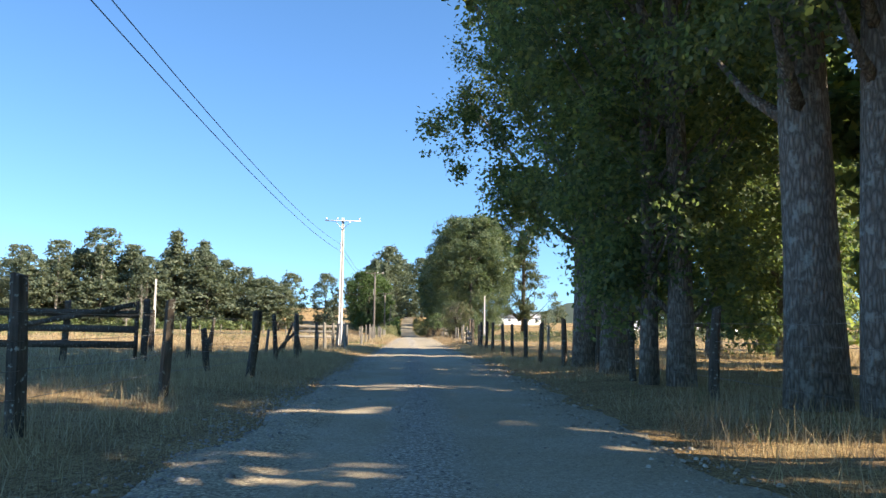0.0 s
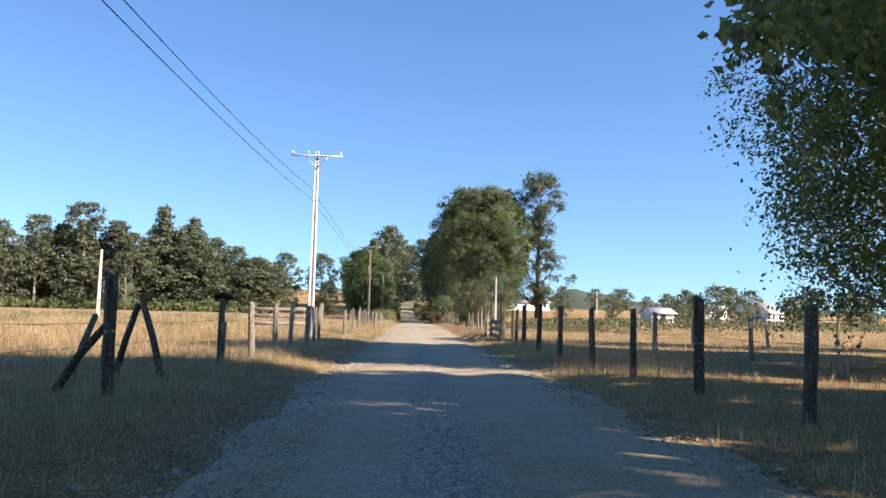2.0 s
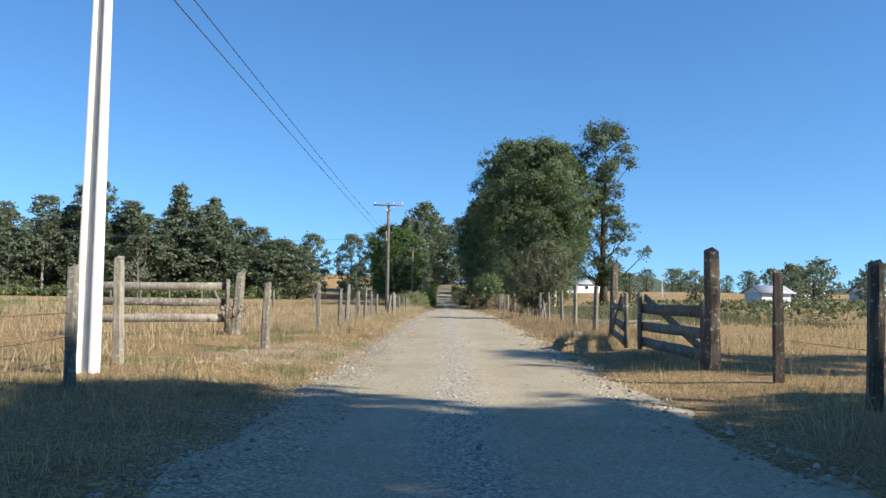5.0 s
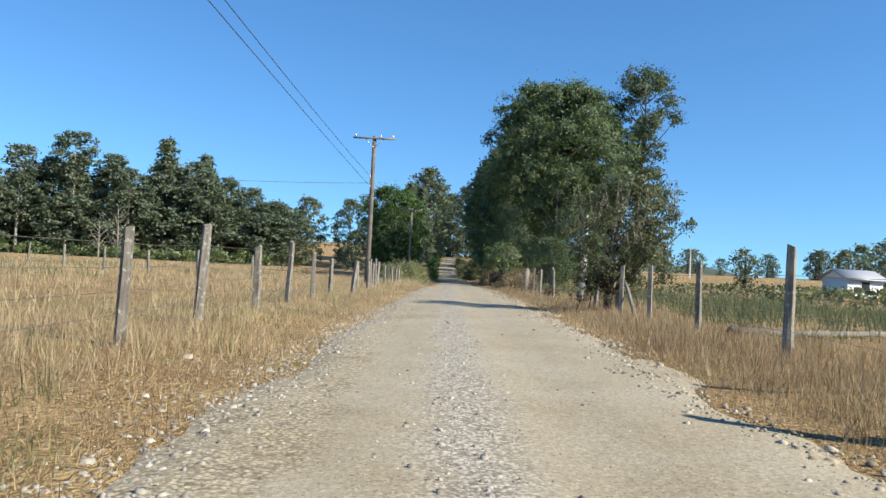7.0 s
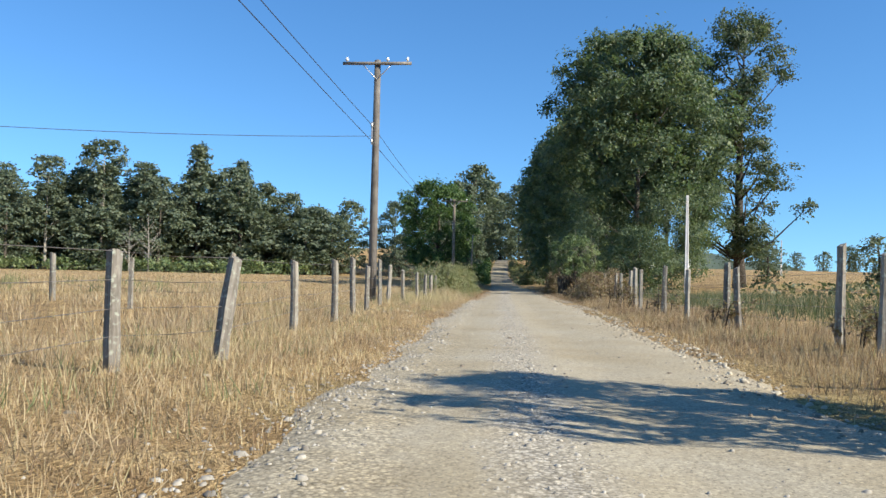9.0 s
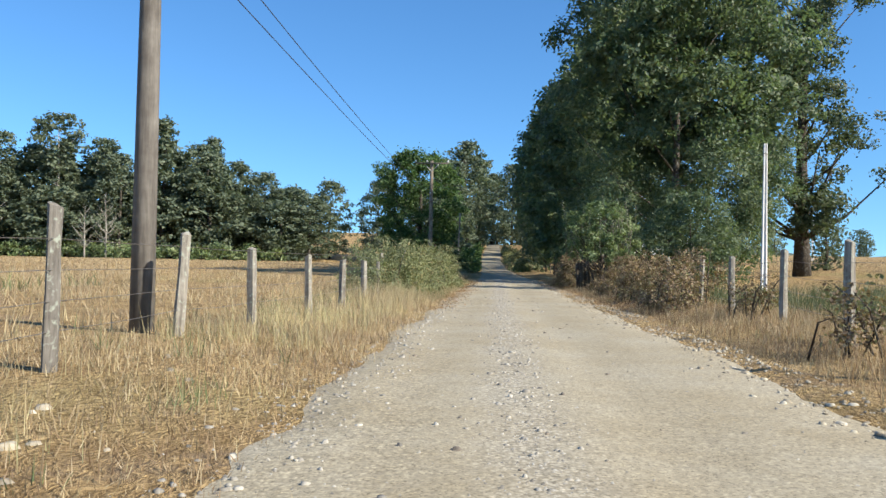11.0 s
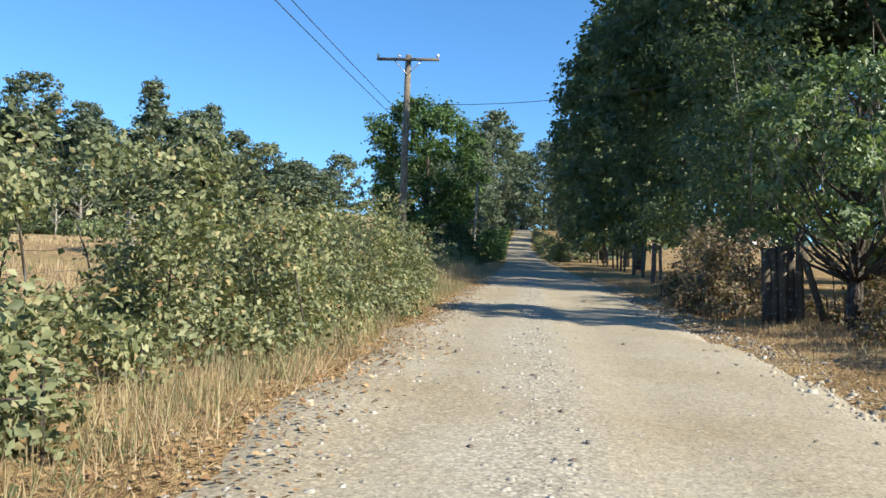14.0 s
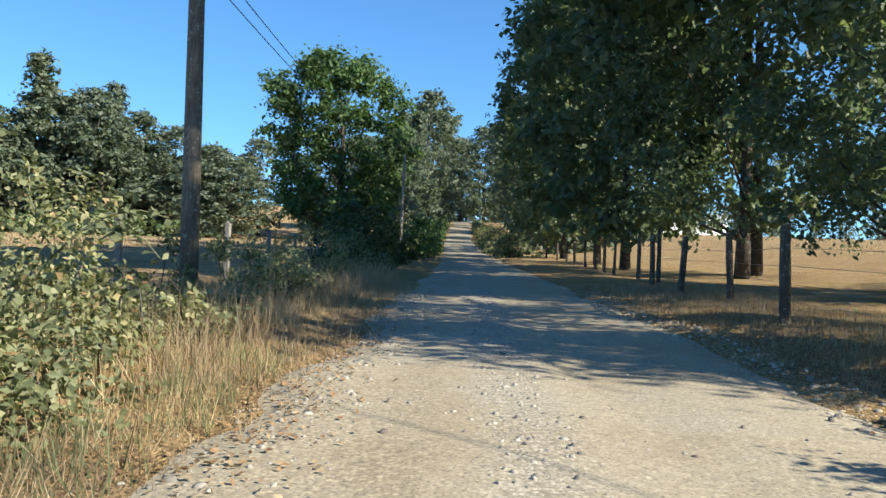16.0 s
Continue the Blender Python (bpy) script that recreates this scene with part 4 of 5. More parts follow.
# ---------------------------------------------------------------- poles and lines


def crossarm(ob, z, width, mat, braces, insulators, arm=0.09):
    bar = solid("crossarm", [beam((-width / 2, -0.13, z), (width / 2, -0.13, z), arm, arm)], mat, ob)
    if braces:
        for s in (-1, 1):
            solid("brace", [beam((s * 0.55, -0.13, z - 0.04), (0, -0.13, z - 0.62), 0.03, 0.035)], STEEL, ob)
    for x in insulators:
        ins = [tube([(x, -0.13, z + 0.03), (x, -0.13, z + 0.1), (x, -0.13, z + 0.11), (x, -0.13, z + 0.16), (x, -0.13, z + 0.17), (x, -0.13, z + 0.22)],
                    [0.018, 0.018, 0.06, 0.065, 0.045, 0.04], 10)]
        solid("insulator", ins, GLAZE, bar, "white glazed insulator")


def rack(ob, zs, x=0.0):
    solid("rack", [box(x, -0.15, sum(zs) / len(zs), 0.05, 0.06, max(zs) - min(zs) + 0.25)], STEEL, ob)
    for z in zs:
        solid("spool", [tube([(x, -0.2, z - 0.05), (x, -0.2, z), (x, -0.2, z + 0.05)], [0.05, 0.035, 0.05], 10)], GLAZE, ob)


def concrete_pole(x, y, h, label):
    ob = thing("power_pole", pose(x, y, gz(x, y)), label, "power pole", "power poles")
    pieces = []
    lo, hi = (0.30, 0.22), (0.16, 0.13)
    # two flanges and a thinner web, tapering upwards
    for cx, sx, sy in ((-0.36, 0.28, 1.0), (0.36, 0.28, 1.0), (0.0, 0.46, 0.5)):
        v, f = box(0, 0, h / 2, 1, 1, h, 0.06)
        k = v[:, 2] / h
        w, d = lo[0] + (hi[0] - lo[0]) * k, lo[1] + (hi[1] - lo[1]) * k
        v = np.stack([(v[:, 0] * sx + cx) * w, v[:, 1] * sy * d, v[:, 2] - 0.3 * (k < 0.01)], -1)
        pieces.append((v, f))
    solid("shaft", pieces, CONCRETE, ob)
    return ob


def wooden_pole(x, y, h, r, label, lean=(0, 0), mat=None):
    ob = thing("power_pole", pose(x, y, gz(x, y), lean[0], lean[1], 0), label, "power pole", "power poles")
    solid("shaft", [tube([(0, 0, -0.5), (0, 0, h * 0.3), (0, 0, h * 0.6), (0, 0, h)], [r, r * 0.9, r * 0.8, r * 0.68], 14)], mat or POLE_WOOD, ob, smooth=True)
    return ob


A = concrete_pole(-4.9, 52.0, 8.95, "white tapered concrete power pole with a pale steel crossarm")
crossarm(A, 8.72, 2.5, GALVANISED, True, (-1.15, -0.4, 1.15), 0.07)
rack(A, (6.6, 7.1), -0.1)
B = wooden_pole(-5.3, 109.0, 9.1, 0.17, "brown round wooden power pole with a crossarm")
crossarm(B, 8.95, 2.6, POLE_WOOD, True, (-1.15, 0.4, 1.15), 0.1)
rack(B, (6.0, 6.6), -0.13)
PCX, PCY = -5.5, 157.5
C = wooden_pole(PCX, PCY, 8.75, 0.17, "grey-brown wooden power pole with a braced crossarm", mat=GATE_WOOD)
crossarm(C, 8.55, 2.5, POLE_WOOD, True, (-1.2, -0.35, 1.2), 0.1)
rack(C, (5.9, 6.3), -0.1)
wooden_pole(-5.9, 206.0, 7.9, 0.13, "thin leaning pale power pole", (0, 1.5), POST_WOOD)
Z = wooden_pole(-4.6, -9.0, 9.2, 0.17, "brown wooden power pole")
rack(Z, (6.9, 7.4), -0.2)
LP = concrete_pole(-31, 93.8, 6.7, "short white concrete pole in the pasture")
rack(LP, (5.4,))
RP = concrete_pole(13.1, 140.2, 7.5, "thin white concrete pole beside the bushes")
rack(RP, (7.0,))
concrete_pole(50.6, 232.3, 6.6, "far white pole in the field")


def cable(points, sag, radius=0.011, label="thin black overhead cable"):
    p, q = Vector(points[0]), Vector(points[1])
    pts = [p.lerp(q, k) - Vector((0, 0, sag * 4 * k * (1 - k))) for k in np.linspace(0, 1, 21)]
    v, f = tube(pts, [radius] * 21, 5)
    ob = tagged(new("power_line", mesh_np("power_line", v, f, CABLE)), label, "cable", "overhead lines")
    return ob


LINES = [(-4.9, -9.0, (6.9, 7.4)), (-5.05, 52.0, (6.6, 7.1)), (-5.43, 109.0, (6.0, 6.6)), (PCX - 0.1, PCY, (5.9, 6.3)), (-6.0, 206.0, (7.1, 7.5))]
for (xa, ya, za), (xb, yb, zb), sag in zip(LINES[:-1], LINES[1:], (0.85, 0.12, 0.2, 0.6)):
    for k in (0, 1):
        cable(((xa, ya - 0.2, gz(xa, ya) + za[k]), (xb, yb - 0.2, gz(xb, yb) + zb[k])), sag + 0.15 * k)
cable(((-5.4, 108.9, gz(-5.3, 109) + 6.2), (-31, 93.6, gz(-31, 93.8) + 5.4)), 0.6)
cable(((PCX + 0.1, PCY - 0.1, gz(PCX, PCY) + 6.8), (13.1, 140.0, gz(13.1, 140.2) + 7.0)), 1.0)

# ---------------------------------------------------------------- bushes


def bush(name, clusters, leaves, leaf, mat, label, seed, stems=24, stem_mat=None, fine=False, group="", category="bush", flat=0.9):
    """A bush of arching stems with leaves in clumps; clusters are rows of x, y, z above the ground, r."""
    rng = np.random.default_rng(seed)
    cl = np.array(clusters, float)
    x0, y0 = float(cl[:, 0].mean()), float(cl[:, 1].mean())
    z0 = gz(x0, y0)
    loc = cl.copy()
    loc[:, 2] += ground_z(cl[:, 0], cl[:, 1]) - z0
    loc[:, 0] -= x0
    loc[:, 1] -= y0
    ob = thing(name, pose(x0, y0, z0), label, category, group)
    canes = []
    for i in rng.choice(len(loc), min(stems, len(loc)), replace=False):
        x, y, z, r = loc[i]
        foot = Vector((x + rng.uniform(-0.3, 0.3), y + rng.uniform(-0.3, 0.3), gz(x + x0, y + y0) - z0 - 0.1))
        tip = Vector((x + rng.uniform(-r, r), y + rng.uniform(-r, r), z + r * rng.uniform(0.2, 1.0)))
        mid = foot.lerp(tip, 0.5) + Vector((0, 0, 0.25))
        canes.append(tube([foot, mid, tip], [0.016, 0.012, 0.006], 4))
    tagged(solid("cane", canes, stem_mat or BARK_DARK, ob), kind="stuff")
    v, f = foliage(loc, leaves, leaf, rng, 0.45, flat, 0.0, 0.75 if fine else 0.65, fine)
    part("leaves", mesh_np("leaves", v, f, mat), ob)
    return ob


def hedge_clusters(seed, y0, y1, face, depth, height, r, count, slope=0.12):
    """Clumps filling a hedge between y0 and y1 whose face towards the road is at x = face(y)."""
    rng = np.random.default_rng(seed)
    out = []
    for _ in range(count):
        y = rng.uniform(y0, y1)
        h = height(y)
        u, k = rng.random(), rng.random()
        k *= 0.35 if rng.random() < 0.25 else 1.0
        z = h * k
        deep = depth * min(1.0, max(0.3, (y - y0 + 1) / 9))
        bulge = deep * (0.08 + 0.08 * math.sin(y * 1.3) + slope * k)
        x = face(y) + bulge + u * u * deep * 0.9
        out.append((x, y, max(z - r * 0.4, 0.15), r * rng.uniform(0.5, 1.3)))
    return out


def hedge_top(y):
    return (1.6 + 0.26 * math.sin(y * 0.7 + 3.0) + 0.16 * math.sin(y * 2.9) + 0.1 * math.sin(y * 5.3 + 1) - 0.9 * max(0, (123.4 - y) / 1.6) - 0.5 * max(0, (y - 148) / 3))


hedge = bush("bramble_hedge", hedge_clusters(61, 122.3, 151.0, lambda y: -4.3 + 1.4 * min(max((y - 122.3) / 3, 0), 1) + 0.35 * min(max((y - 130) / 6, 0), 1) + 0.1 * min(max((y - 135) / 3, 0), 1) - 0.09 * max(y - 141, 0), -3.4, hedge_top, 0.4, 620),
             128000, 0.064, LEAF_BRAMBLE, "dense green bramble hedge spilling over the fence", 62, 160)
# long arching shoots stand out of it
rng = np.random.default_rng(163)
base, canes, mids = hedge.location, [], []
for _ in range(130):
    y = rng.uniform(123, 150)
    x = rng.uniform(-5.4, -3.9 if y < 126 else -3.1)
    p0 = Vector((x, y, gz(x, y) + hedge_top(y) * rng.uniform(0.6, 0.95)))
    out = Vector((rng.uniform(-0.5, 0.6), rng.uniform(-0.6, 0.5), rng.uniform(0.35, 0.75)))
    line = [p0 + out * k * 1.2 - Vector((0, 0, 0.55 * k * k)) - base for k in (0, 0.25, 0.5, 0.75, 1.0)]
    canes.append(tube(line, [0.008, 0.007, 0.006, 0.005, 0.003], 4))
    for k in rng.uniform(0.1, 1.0, 34):
        q = line[min(int(k * 4), 3)].lerp(line[min(int(k * 4), 3) + 1], k * 4 - min(int(k * 4), 3))
        mids.append((q.x + rng.normal() * 0.05, q.y + rng.normal() * 0.05, q.z + rng.normal() * 0.04))
tagged(solid("shoot", canes, LEAF_BRAMBLE, hedge), kind="stuff")
part("shoot_leaves", mesh_np("shoot_leaves", *cards(np.array(mids), rng.normal(size=(len(mids), 3)) * 0.6 + np.array([0, 0, 0.6]), 0.07, rng, 0.7), LEAF_BRAMBLE), hedge)
bush("dry_bramble", hedge_clusters(63, 117, 137, lambda y: 3.5 + 0.25 * math.sin(y), 2.6, lambda y: 1.45 + 0.2 * math.sin(y * 0.9) - 0.5 * max(0, (121 - y) / 4), 0.32, 240, 0.5), 36000, 0.07, LEAF_DRY,
     "brown dried bramble thicket beside the road", 64, 120)
bush("dry_bramble", hedge_clusters(65, 141.6, 151.5, lambda y: 2.8 + 0.06 * (y - 142), 3.2, lambda y: 1.7 + 0.15 * math.sin(y), 0.36, 160, 0.25), 20000, 0.085, LEAF_DRY,
     "brown dried bramble thicket under the trees", 66, 70)
bush("dry_bramble", hedge_clusters(79, 137.2, 143.0, lambda y: 5.0, 3.0, lambda y: 1.5 + 0.15 * math.sin(y * 1.7), 0.36, 90, 0.2), 10000, 0.085, LEAF_DRY,
     "brown dried bramble thicket behind the planks", 80, 40)
for x, y, k in ((4.95, 85.6, 1.0), (5.3, 91.8, 0.8), (4.5, 97.3, 0.7), (4.55, 103.4, 0.9), (4.2, 109.0, 1.0), (4.7, 114.6, 1.1)):
    rng = np.random.default_rng(int(y * 10))
    bush("dry_shrub", [(x + rng.normal() * 0.35 * k, y + rng.normal() * 0.5 * k, 0.2 + 0.55 * k * rng.random(), 0.24 * k) for _ in range(10)], int(900 * k), 0.06, LEAF_DRY,
         "small dry brown shrub at the foot of the fence", int(y), 14, None, False, "dry shrubs")
bush("weed_bank", hedge_clusters(73, 150.5, 173, lambda y: -3.5, -3.0, lambda y: 0.5 + 0.2 * math.sin(y * 0.8) + 0.05 * (y - 150), 0.3, 150), 14000, 0.085, LEAF_BRAMBLE, "low ragged weeds and brambles on the shaded bank", 76, 90)
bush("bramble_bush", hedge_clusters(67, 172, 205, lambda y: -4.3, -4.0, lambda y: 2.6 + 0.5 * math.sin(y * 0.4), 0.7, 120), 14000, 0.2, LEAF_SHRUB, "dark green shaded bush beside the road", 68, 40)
bush("bramble_bush", hedge_clusters(69, 206, 330, lambda y: float(bend(y)) - 2.9, -4.0, lambda y: 2.6 + 0.6 * math.sin(y * 0.4), 0.8, 300), 20000, 0.32, LEAF_OAK, "green leafy bush along the roadside", 70, 40)
bush("bramble_bush", hedge_clusters(71, 212, 330, lambda y: float(bend(y)) + 2.7, 3.8, lambda y: 2.0 + 0.6 * math.sin(y * 0.5), 0.75, 280), 17000, 0.3, LEAF_BRAMBLE, "olive green roadside bush", 72, 40)
bush("forest_undergrowth", [(x, 292 + 6 * math.sin(x * 0.1), 1.5, 2.4 + 0.9 * math.sin(x)) for x in np.arange(-230, -54, 2.2)], 16000, 0.6, LEAF_APPLE, "low green undergrowth along the forest edge", 74, 30)


def apple_tree(x, y, spec, shoots, label, leaf_mat, reach):
    """A neglected apple tree: a low crown and thin upright shoots with leaves along them."""
    ob = make_tree("apple_tree", pose(x, y, gz(x, y)), label, spec, BARK_DARK, leaf_mat, "apple trees")
    rng = np.random.default_rng(spec["seed"] + 500)
    h, r = spec["height"], spec["radius"]
    wood, mids = [], []
    for _ in range(shoots):
        a, q = rng.uniform(0, 6.28), r * 0.85 * math.sqrt(rng.random())
        foot = Vector((math.cos(a) * q + spec.get("lean", (0, 0))[0] * 0.6, math.sin(a) * q, h * rng.uniform(0.35, 0.75)))
        tip = foot + Vector((rng.uniform(-0.35, 0.35), rng.uniform(-0.35, 0.35), rng.uniform(0.5, 1.0) * reach))
        wood.append(tube([foot, foot.lerp(tip, 0.5), tip], [0.014, 0.01, 0.004], 4))
        for k in rng.uniform(0.1, 1.0, 16):
            p = foot.lerp(tip, k)
            mids.append((p.x + rng.normal() * 0.06, p.y + rng.normal() * 0.06, p.z))
    tagged(solid("shoot", wood, BARK, ob), kind="stuff")
    n = len(mids)
    part("shoot_leaves", mesh_np("shoot_leaves", *cards(np.array(mids), rng.normal(size=(n, 3)) + np.array([0, 0, 0.3]), 0.1, rng), leaf_mat), ob)


apple_tree(4.75, 139.3, dict(seed=75, height=4.4, radius=2.2, trunk_r=0.12, base=1.1, clusters=64, leaves=17000, leaf=0.105, profile=domed, cluster_r=0.15, limbs=34, inner=0.1, sides=8),
           64, "bushy apple tree with upright shoots", LEAF_APPLE, 1.7)
apple_tree(4.7, 84.7, dict(seed=77, lean=(0.5, 0.1), height=4.2, radius=2.0, trunk_r=0.09, base=0.8, clusters=74, leaves=17000, leaf=0.085, profile=domed, cluster_r=0.17, limbs=44, inner=0.05, sides=8),
           85, "thin apple tree with sparse leaves over the fence", LEAF_OLIVE, 1.25)

# ---------------------------------------------------------------- houses


def house(x, y, turn, w, d, wall_h, roof_h, label, windows=3):
    ob = thing("house", pose(x, y, gz(x, y), 0, 0, turn), label, "house", "houses")
    solid("wall", [box(0, 0, wall_h / 2 - 0.2, w, d, wall_h + 0.4, 0.05)], WHITE_WALL, ob)
    e = 0.4
    v = [(-w / 2 - e, -d / 2 - e, wall_h - 0.1), (w / 2 + e, -d / 2 - e, wall_h - 0.1), (w / 2 + e, 0, wall_h + roof_h), (-w / 2 - e, 0, wall_h + roof_h),
         (-w / 2 - e, d / 2 + e, wall_h - 0.1), (w / 2 + e, d / 2 + e, wall_h - 0.1)]
    v += [(a, b, c - 0.12) for a, b, c in v]
    f = [(0, 1, 2, 3), (3, 2, 5, 4), (6, 9, 8, 7), (9, 10, 11, 8), (0, 6, 7, 1), (4, 5, 11, 10), (0, 3, 9, 6), (3, 4, 10, 9), (1, 7, 8, 2), (2, 8, 11, 5)]
    part("roof", mesh_np("roof", v, f, GREY_ROOF), ob)
    g = [(-w / 2, -d / 2, wall_h), (-w / 2, d / 2, wall_h), (-w / 2, 0, wall_h + roof_h * 0.85), (-w / 2 + 0.2, -d / 2, wall_h), (-w / 2 + 0.2, d / 2, wall_h), (-w / 2 + 0.2, 0, wall_h + roof_h * 0.85)]
    part("gable", mesh_np("gable", g, [(0, 1, 2), (3, 5, 4)], WHITE_WALL), ob)
    for i in range(windows):
        wx = -w / 2 + w * (i + 0.5) / windows
        win = solid("window", [box(wx, -d / 2 - 0.02, wall_h * 0.55, 1.1, 0.08, 1.1, 0.01)], WHITE_WALL, ob)
        solid("pane", [box(wx, -d / 2 - 0.05, wall_h * 0.55, 0.9, 0.06, 0.9, 0.01)], WINDOW, win)
    return ob


house(37.8, 136.5, 14, 3.9, 3.4, 1.75, 0.8, "small low white house with a grey sheet roof", 1)
house(70, 200, -5, 6, 6, 2.9, 0.7, "white house with a flat grey roof", 2)
house(77, 187, 40, 6.5, 6, 2.0, 2.4, "white house with a steep grey roof", 2)
house(40, 300, 0, 17, 8, 2.8, 1.4, "long low white farmhouse in the field", 5)

# ---------------------------------------------------------------- grass


def blades(xs, ys, heights, width, rng, lean=0.8):
    """Slim straight blades, one triangle each."""
    n = len(xs)
    z = ground_z(xs, ys)
    ang = rng.uniform(0, 2 * math.pi, n)
    la, lk = rng.uniform(0, 2 * math.pi, n), rng.uniform(0.02, lean, n)
    wx, wy = np.cos(ang) * width * 0.5, np.sin(ang) * width * 0.5
    verts = np.empty((n, 3, 3))
    verts[:, 0] = np.stack([xs - wx, ys - wy, z - 0.03], -1)
    verts[:, 1] = np.stack([xs + wx, ys + wy, z - 0.03], -1)
    verts[:, 2] = np.stack([xs + np.cos(la) * lk * heights, ys + np.sin(la) * lk * heights, z + heights * np.sqrt(np.maximum(1 - 0.7 * lk ** 2, 0.04))], -1)
    return verts.reshape(-1, 3), np.arange(n * 3).reshape(-1, 3)


def tufts(rng, count, xlo, xhi, ylo, yhi, per, spread, hlo, hhi, width, keep=None, lean=0.85):
    cx, cy = rng.uniform(xlo, xhi, count), rng.uniform(ylo, yhi, count)
    if keep is not None:
        k = keep(cx, cy) > rng.random(count)
        cx, cy = cx[k], cy[k]
    h = rng.uniform(hlo, hhi, len(cx)) * (0.75 + 0.5 * (waves(cx * 0.8, cy * 0.8) + 1) / 2)
    xs = np.repeat(cx, per) + rng.normal(size=len(cx) * per) * spread
    ys = np.repeat(cy, per) + rng.normal(size=len(cx) * per) * spread
    hs = np.repeat(h, per) * rng.uniform(0.5, 1.15, len(cx) * per)
    return blades(xs, ys, hs, width, rng, lean)


def grass(name, pieces, mat, label):
    tagged(new(name, mesh_np(name, *joined(pieces), mat)), label, "grass", kind="stuff")


rng = np.random.default_rng(21)
patchy = lambda x, y: np.clip(0.55 + 0.6 * waves(x * 0.6, y * 0.6), 0.12, 1)
left_keep = lambda x, y: patchy(x, y) * (1 - 0.85 * smooth_step(122, 127, y) * (1 - smooth_step(149, 152, y))) * smooth_step(1.7, 2.5, -x) * (1 - 0.94 * np.exp(-((y - 57.5) / 6.5) ** 4))
right_keep = lambda x, y: patchy(x, y) * smooth_step(2.75, 3.3, x) * (1 - 0.9 * np.exp(-((y - 60) / 6.0) ** 2))
fence_side = lambda x, y: np.clip(0.15 + 0.9 * waves(x * 0.5 + 2, y * 0.35), 0.0, 1) * (1 - 0.94 * np.exp(-((y - 57.5) / 6.5) ** 4))
grass("verge_grass", [tufts(rng, 33000, -6.3, -1.7, -4, 168, 14, 0.2, 0.05, 0.24, 0.010, left_keep, 1.4),
                      tufts(rng, 5600, -6.0, -2.9, -4, 124, 12, 0.16, 0.25, 0.52, 0.008, fence_side, 0.9),
                      tufts(rng, 4200, -2.7, -1.5, -4, 168, 9, 0.15, 0.03, 0.1, 0.010, lambda x, y: smooth_step(1.3, 2.5, -x) * np.clip(0.5 + waves(x, y * 0.8), 0, 1), 1.4),
                      tufts(rng, 2800, 2.6, 3.6, -4, 168, 8, 0.13, 0.03, 0.13, 0.009, lambda x, y: smooth_step(2.7, 3.4, x), 1.3),
                      tufts(rng, 2600, 2.8, 6.2, 64, 119, 13, 0.17, 0.14, 0.42, 0.009, lambda x, y: smooth_step(2.85, 3.4, x) * np.clip(0.75 + 0.5 * waves(x * 0.7, y * 0.7), 0.3, 1), 1.2),
                      tufts(rng, 3200, 3.2, 6.0, -4, 60, 12, 0.16, 0.25, 0.55, 0.008, fence_side, 0.9),
                      tufts(rng, 900, -3.6, -2.35, 117, 136, 11, 0.14, 0.08, 0.42, 0.008, None, 1.2), tufts(rng, 70, -3.9, -2.6, 117, 124, 8, 0.1, 0.5, 0.75, 0.008), tufts(rng, 200, -3.0, -2.4, 136, 151, 10, 0.1, 0.1, 0.4, 0.008),
                      tufts(rng, 800, -6.6, -2.2, 49, 65, 14, 0.12, 0.03, 0.13, 0.009, lambda x, y: np.clip(waves(x * 1.1 + 3, y * 1.2) * 1.6, 0.0, 1), 1.4),
                      tufts(rng, 900, -5.2, -3.0, 149, 170, 12, 0.12, 0.35, 0.8, 0.009),
                      tufts(rng, 21000, 2.7, 7.0, -4, 168, 12, 0.2, 0.05, 0.26, 0.010, right_keep, 1.4)], STRAW, "dry straw-coloured grass matted on the verges")
grass("brown_grass", [tufts(rng, 4600, 2.7, 6.4, 64, 122, 13, 0.17, 0.1, 0.36, 0.010, lambda x, y: smooth_step(2.8, 3.4, x) * np.clip(0.75 + 0.5 * waves(x * 0.7 + 2, y * 0.7), 0.3, 1), 1.35),
                      tufts(rng, 5200, -3.4, -1.9, -4, 168, 9, 0.15, 0.04, 0.16, 0.010, lambda x, y: np.clip(0.35 + waves(x * 0.9, y * 0.5), 0, 1) * (1 - 0.9 * np.exp(-((y - 57.5) / 5.5) ** 4)), 1.4),
                      tufts(rng, 3600, 2.8, 6.5, 118, 168, 10, 0.17, 0.05, 0.22, 0.010, None, 1.4)], BROWN_GRASS, "low brown dried weeds along the road edges")
grass("tall_grass", [tufts(rng, 720, -4.9, -2.6, 108, 122.5, 14, 0.11, 0.25, 0.62, 0.009, lambda x, y: np.clip(0.5 + waves(x * 0.9, y * 0.6), 0.1, 1), 0.55),
                     tufts(rng, 150, -3.3, -2.6, 122.5, 136, 12, 0.1, 0.12, 0.36, 0.009, None, 0.6),
                     tufts(rng, 420, -4.6, -2.7, 66, 108, 12, 0.12, 0.2, 0.5, 0.007, lambda x, y: np.clip(waves(x * 0.7 + 4, y * 0.4) * 1.4, 0, 1), 0.6),
                     tufts(rng, 500, -4.6, -2.8, 0, 48, 12, 0.12, 0.2, 0.55, 0.008, lambda x, y: np.clip(waves(x * 0.7 + 1, y * 0.4) * 1.4, 0, 1), 0.6)], TALL_STRAW, "tall pale straw stalks standing along the fence")
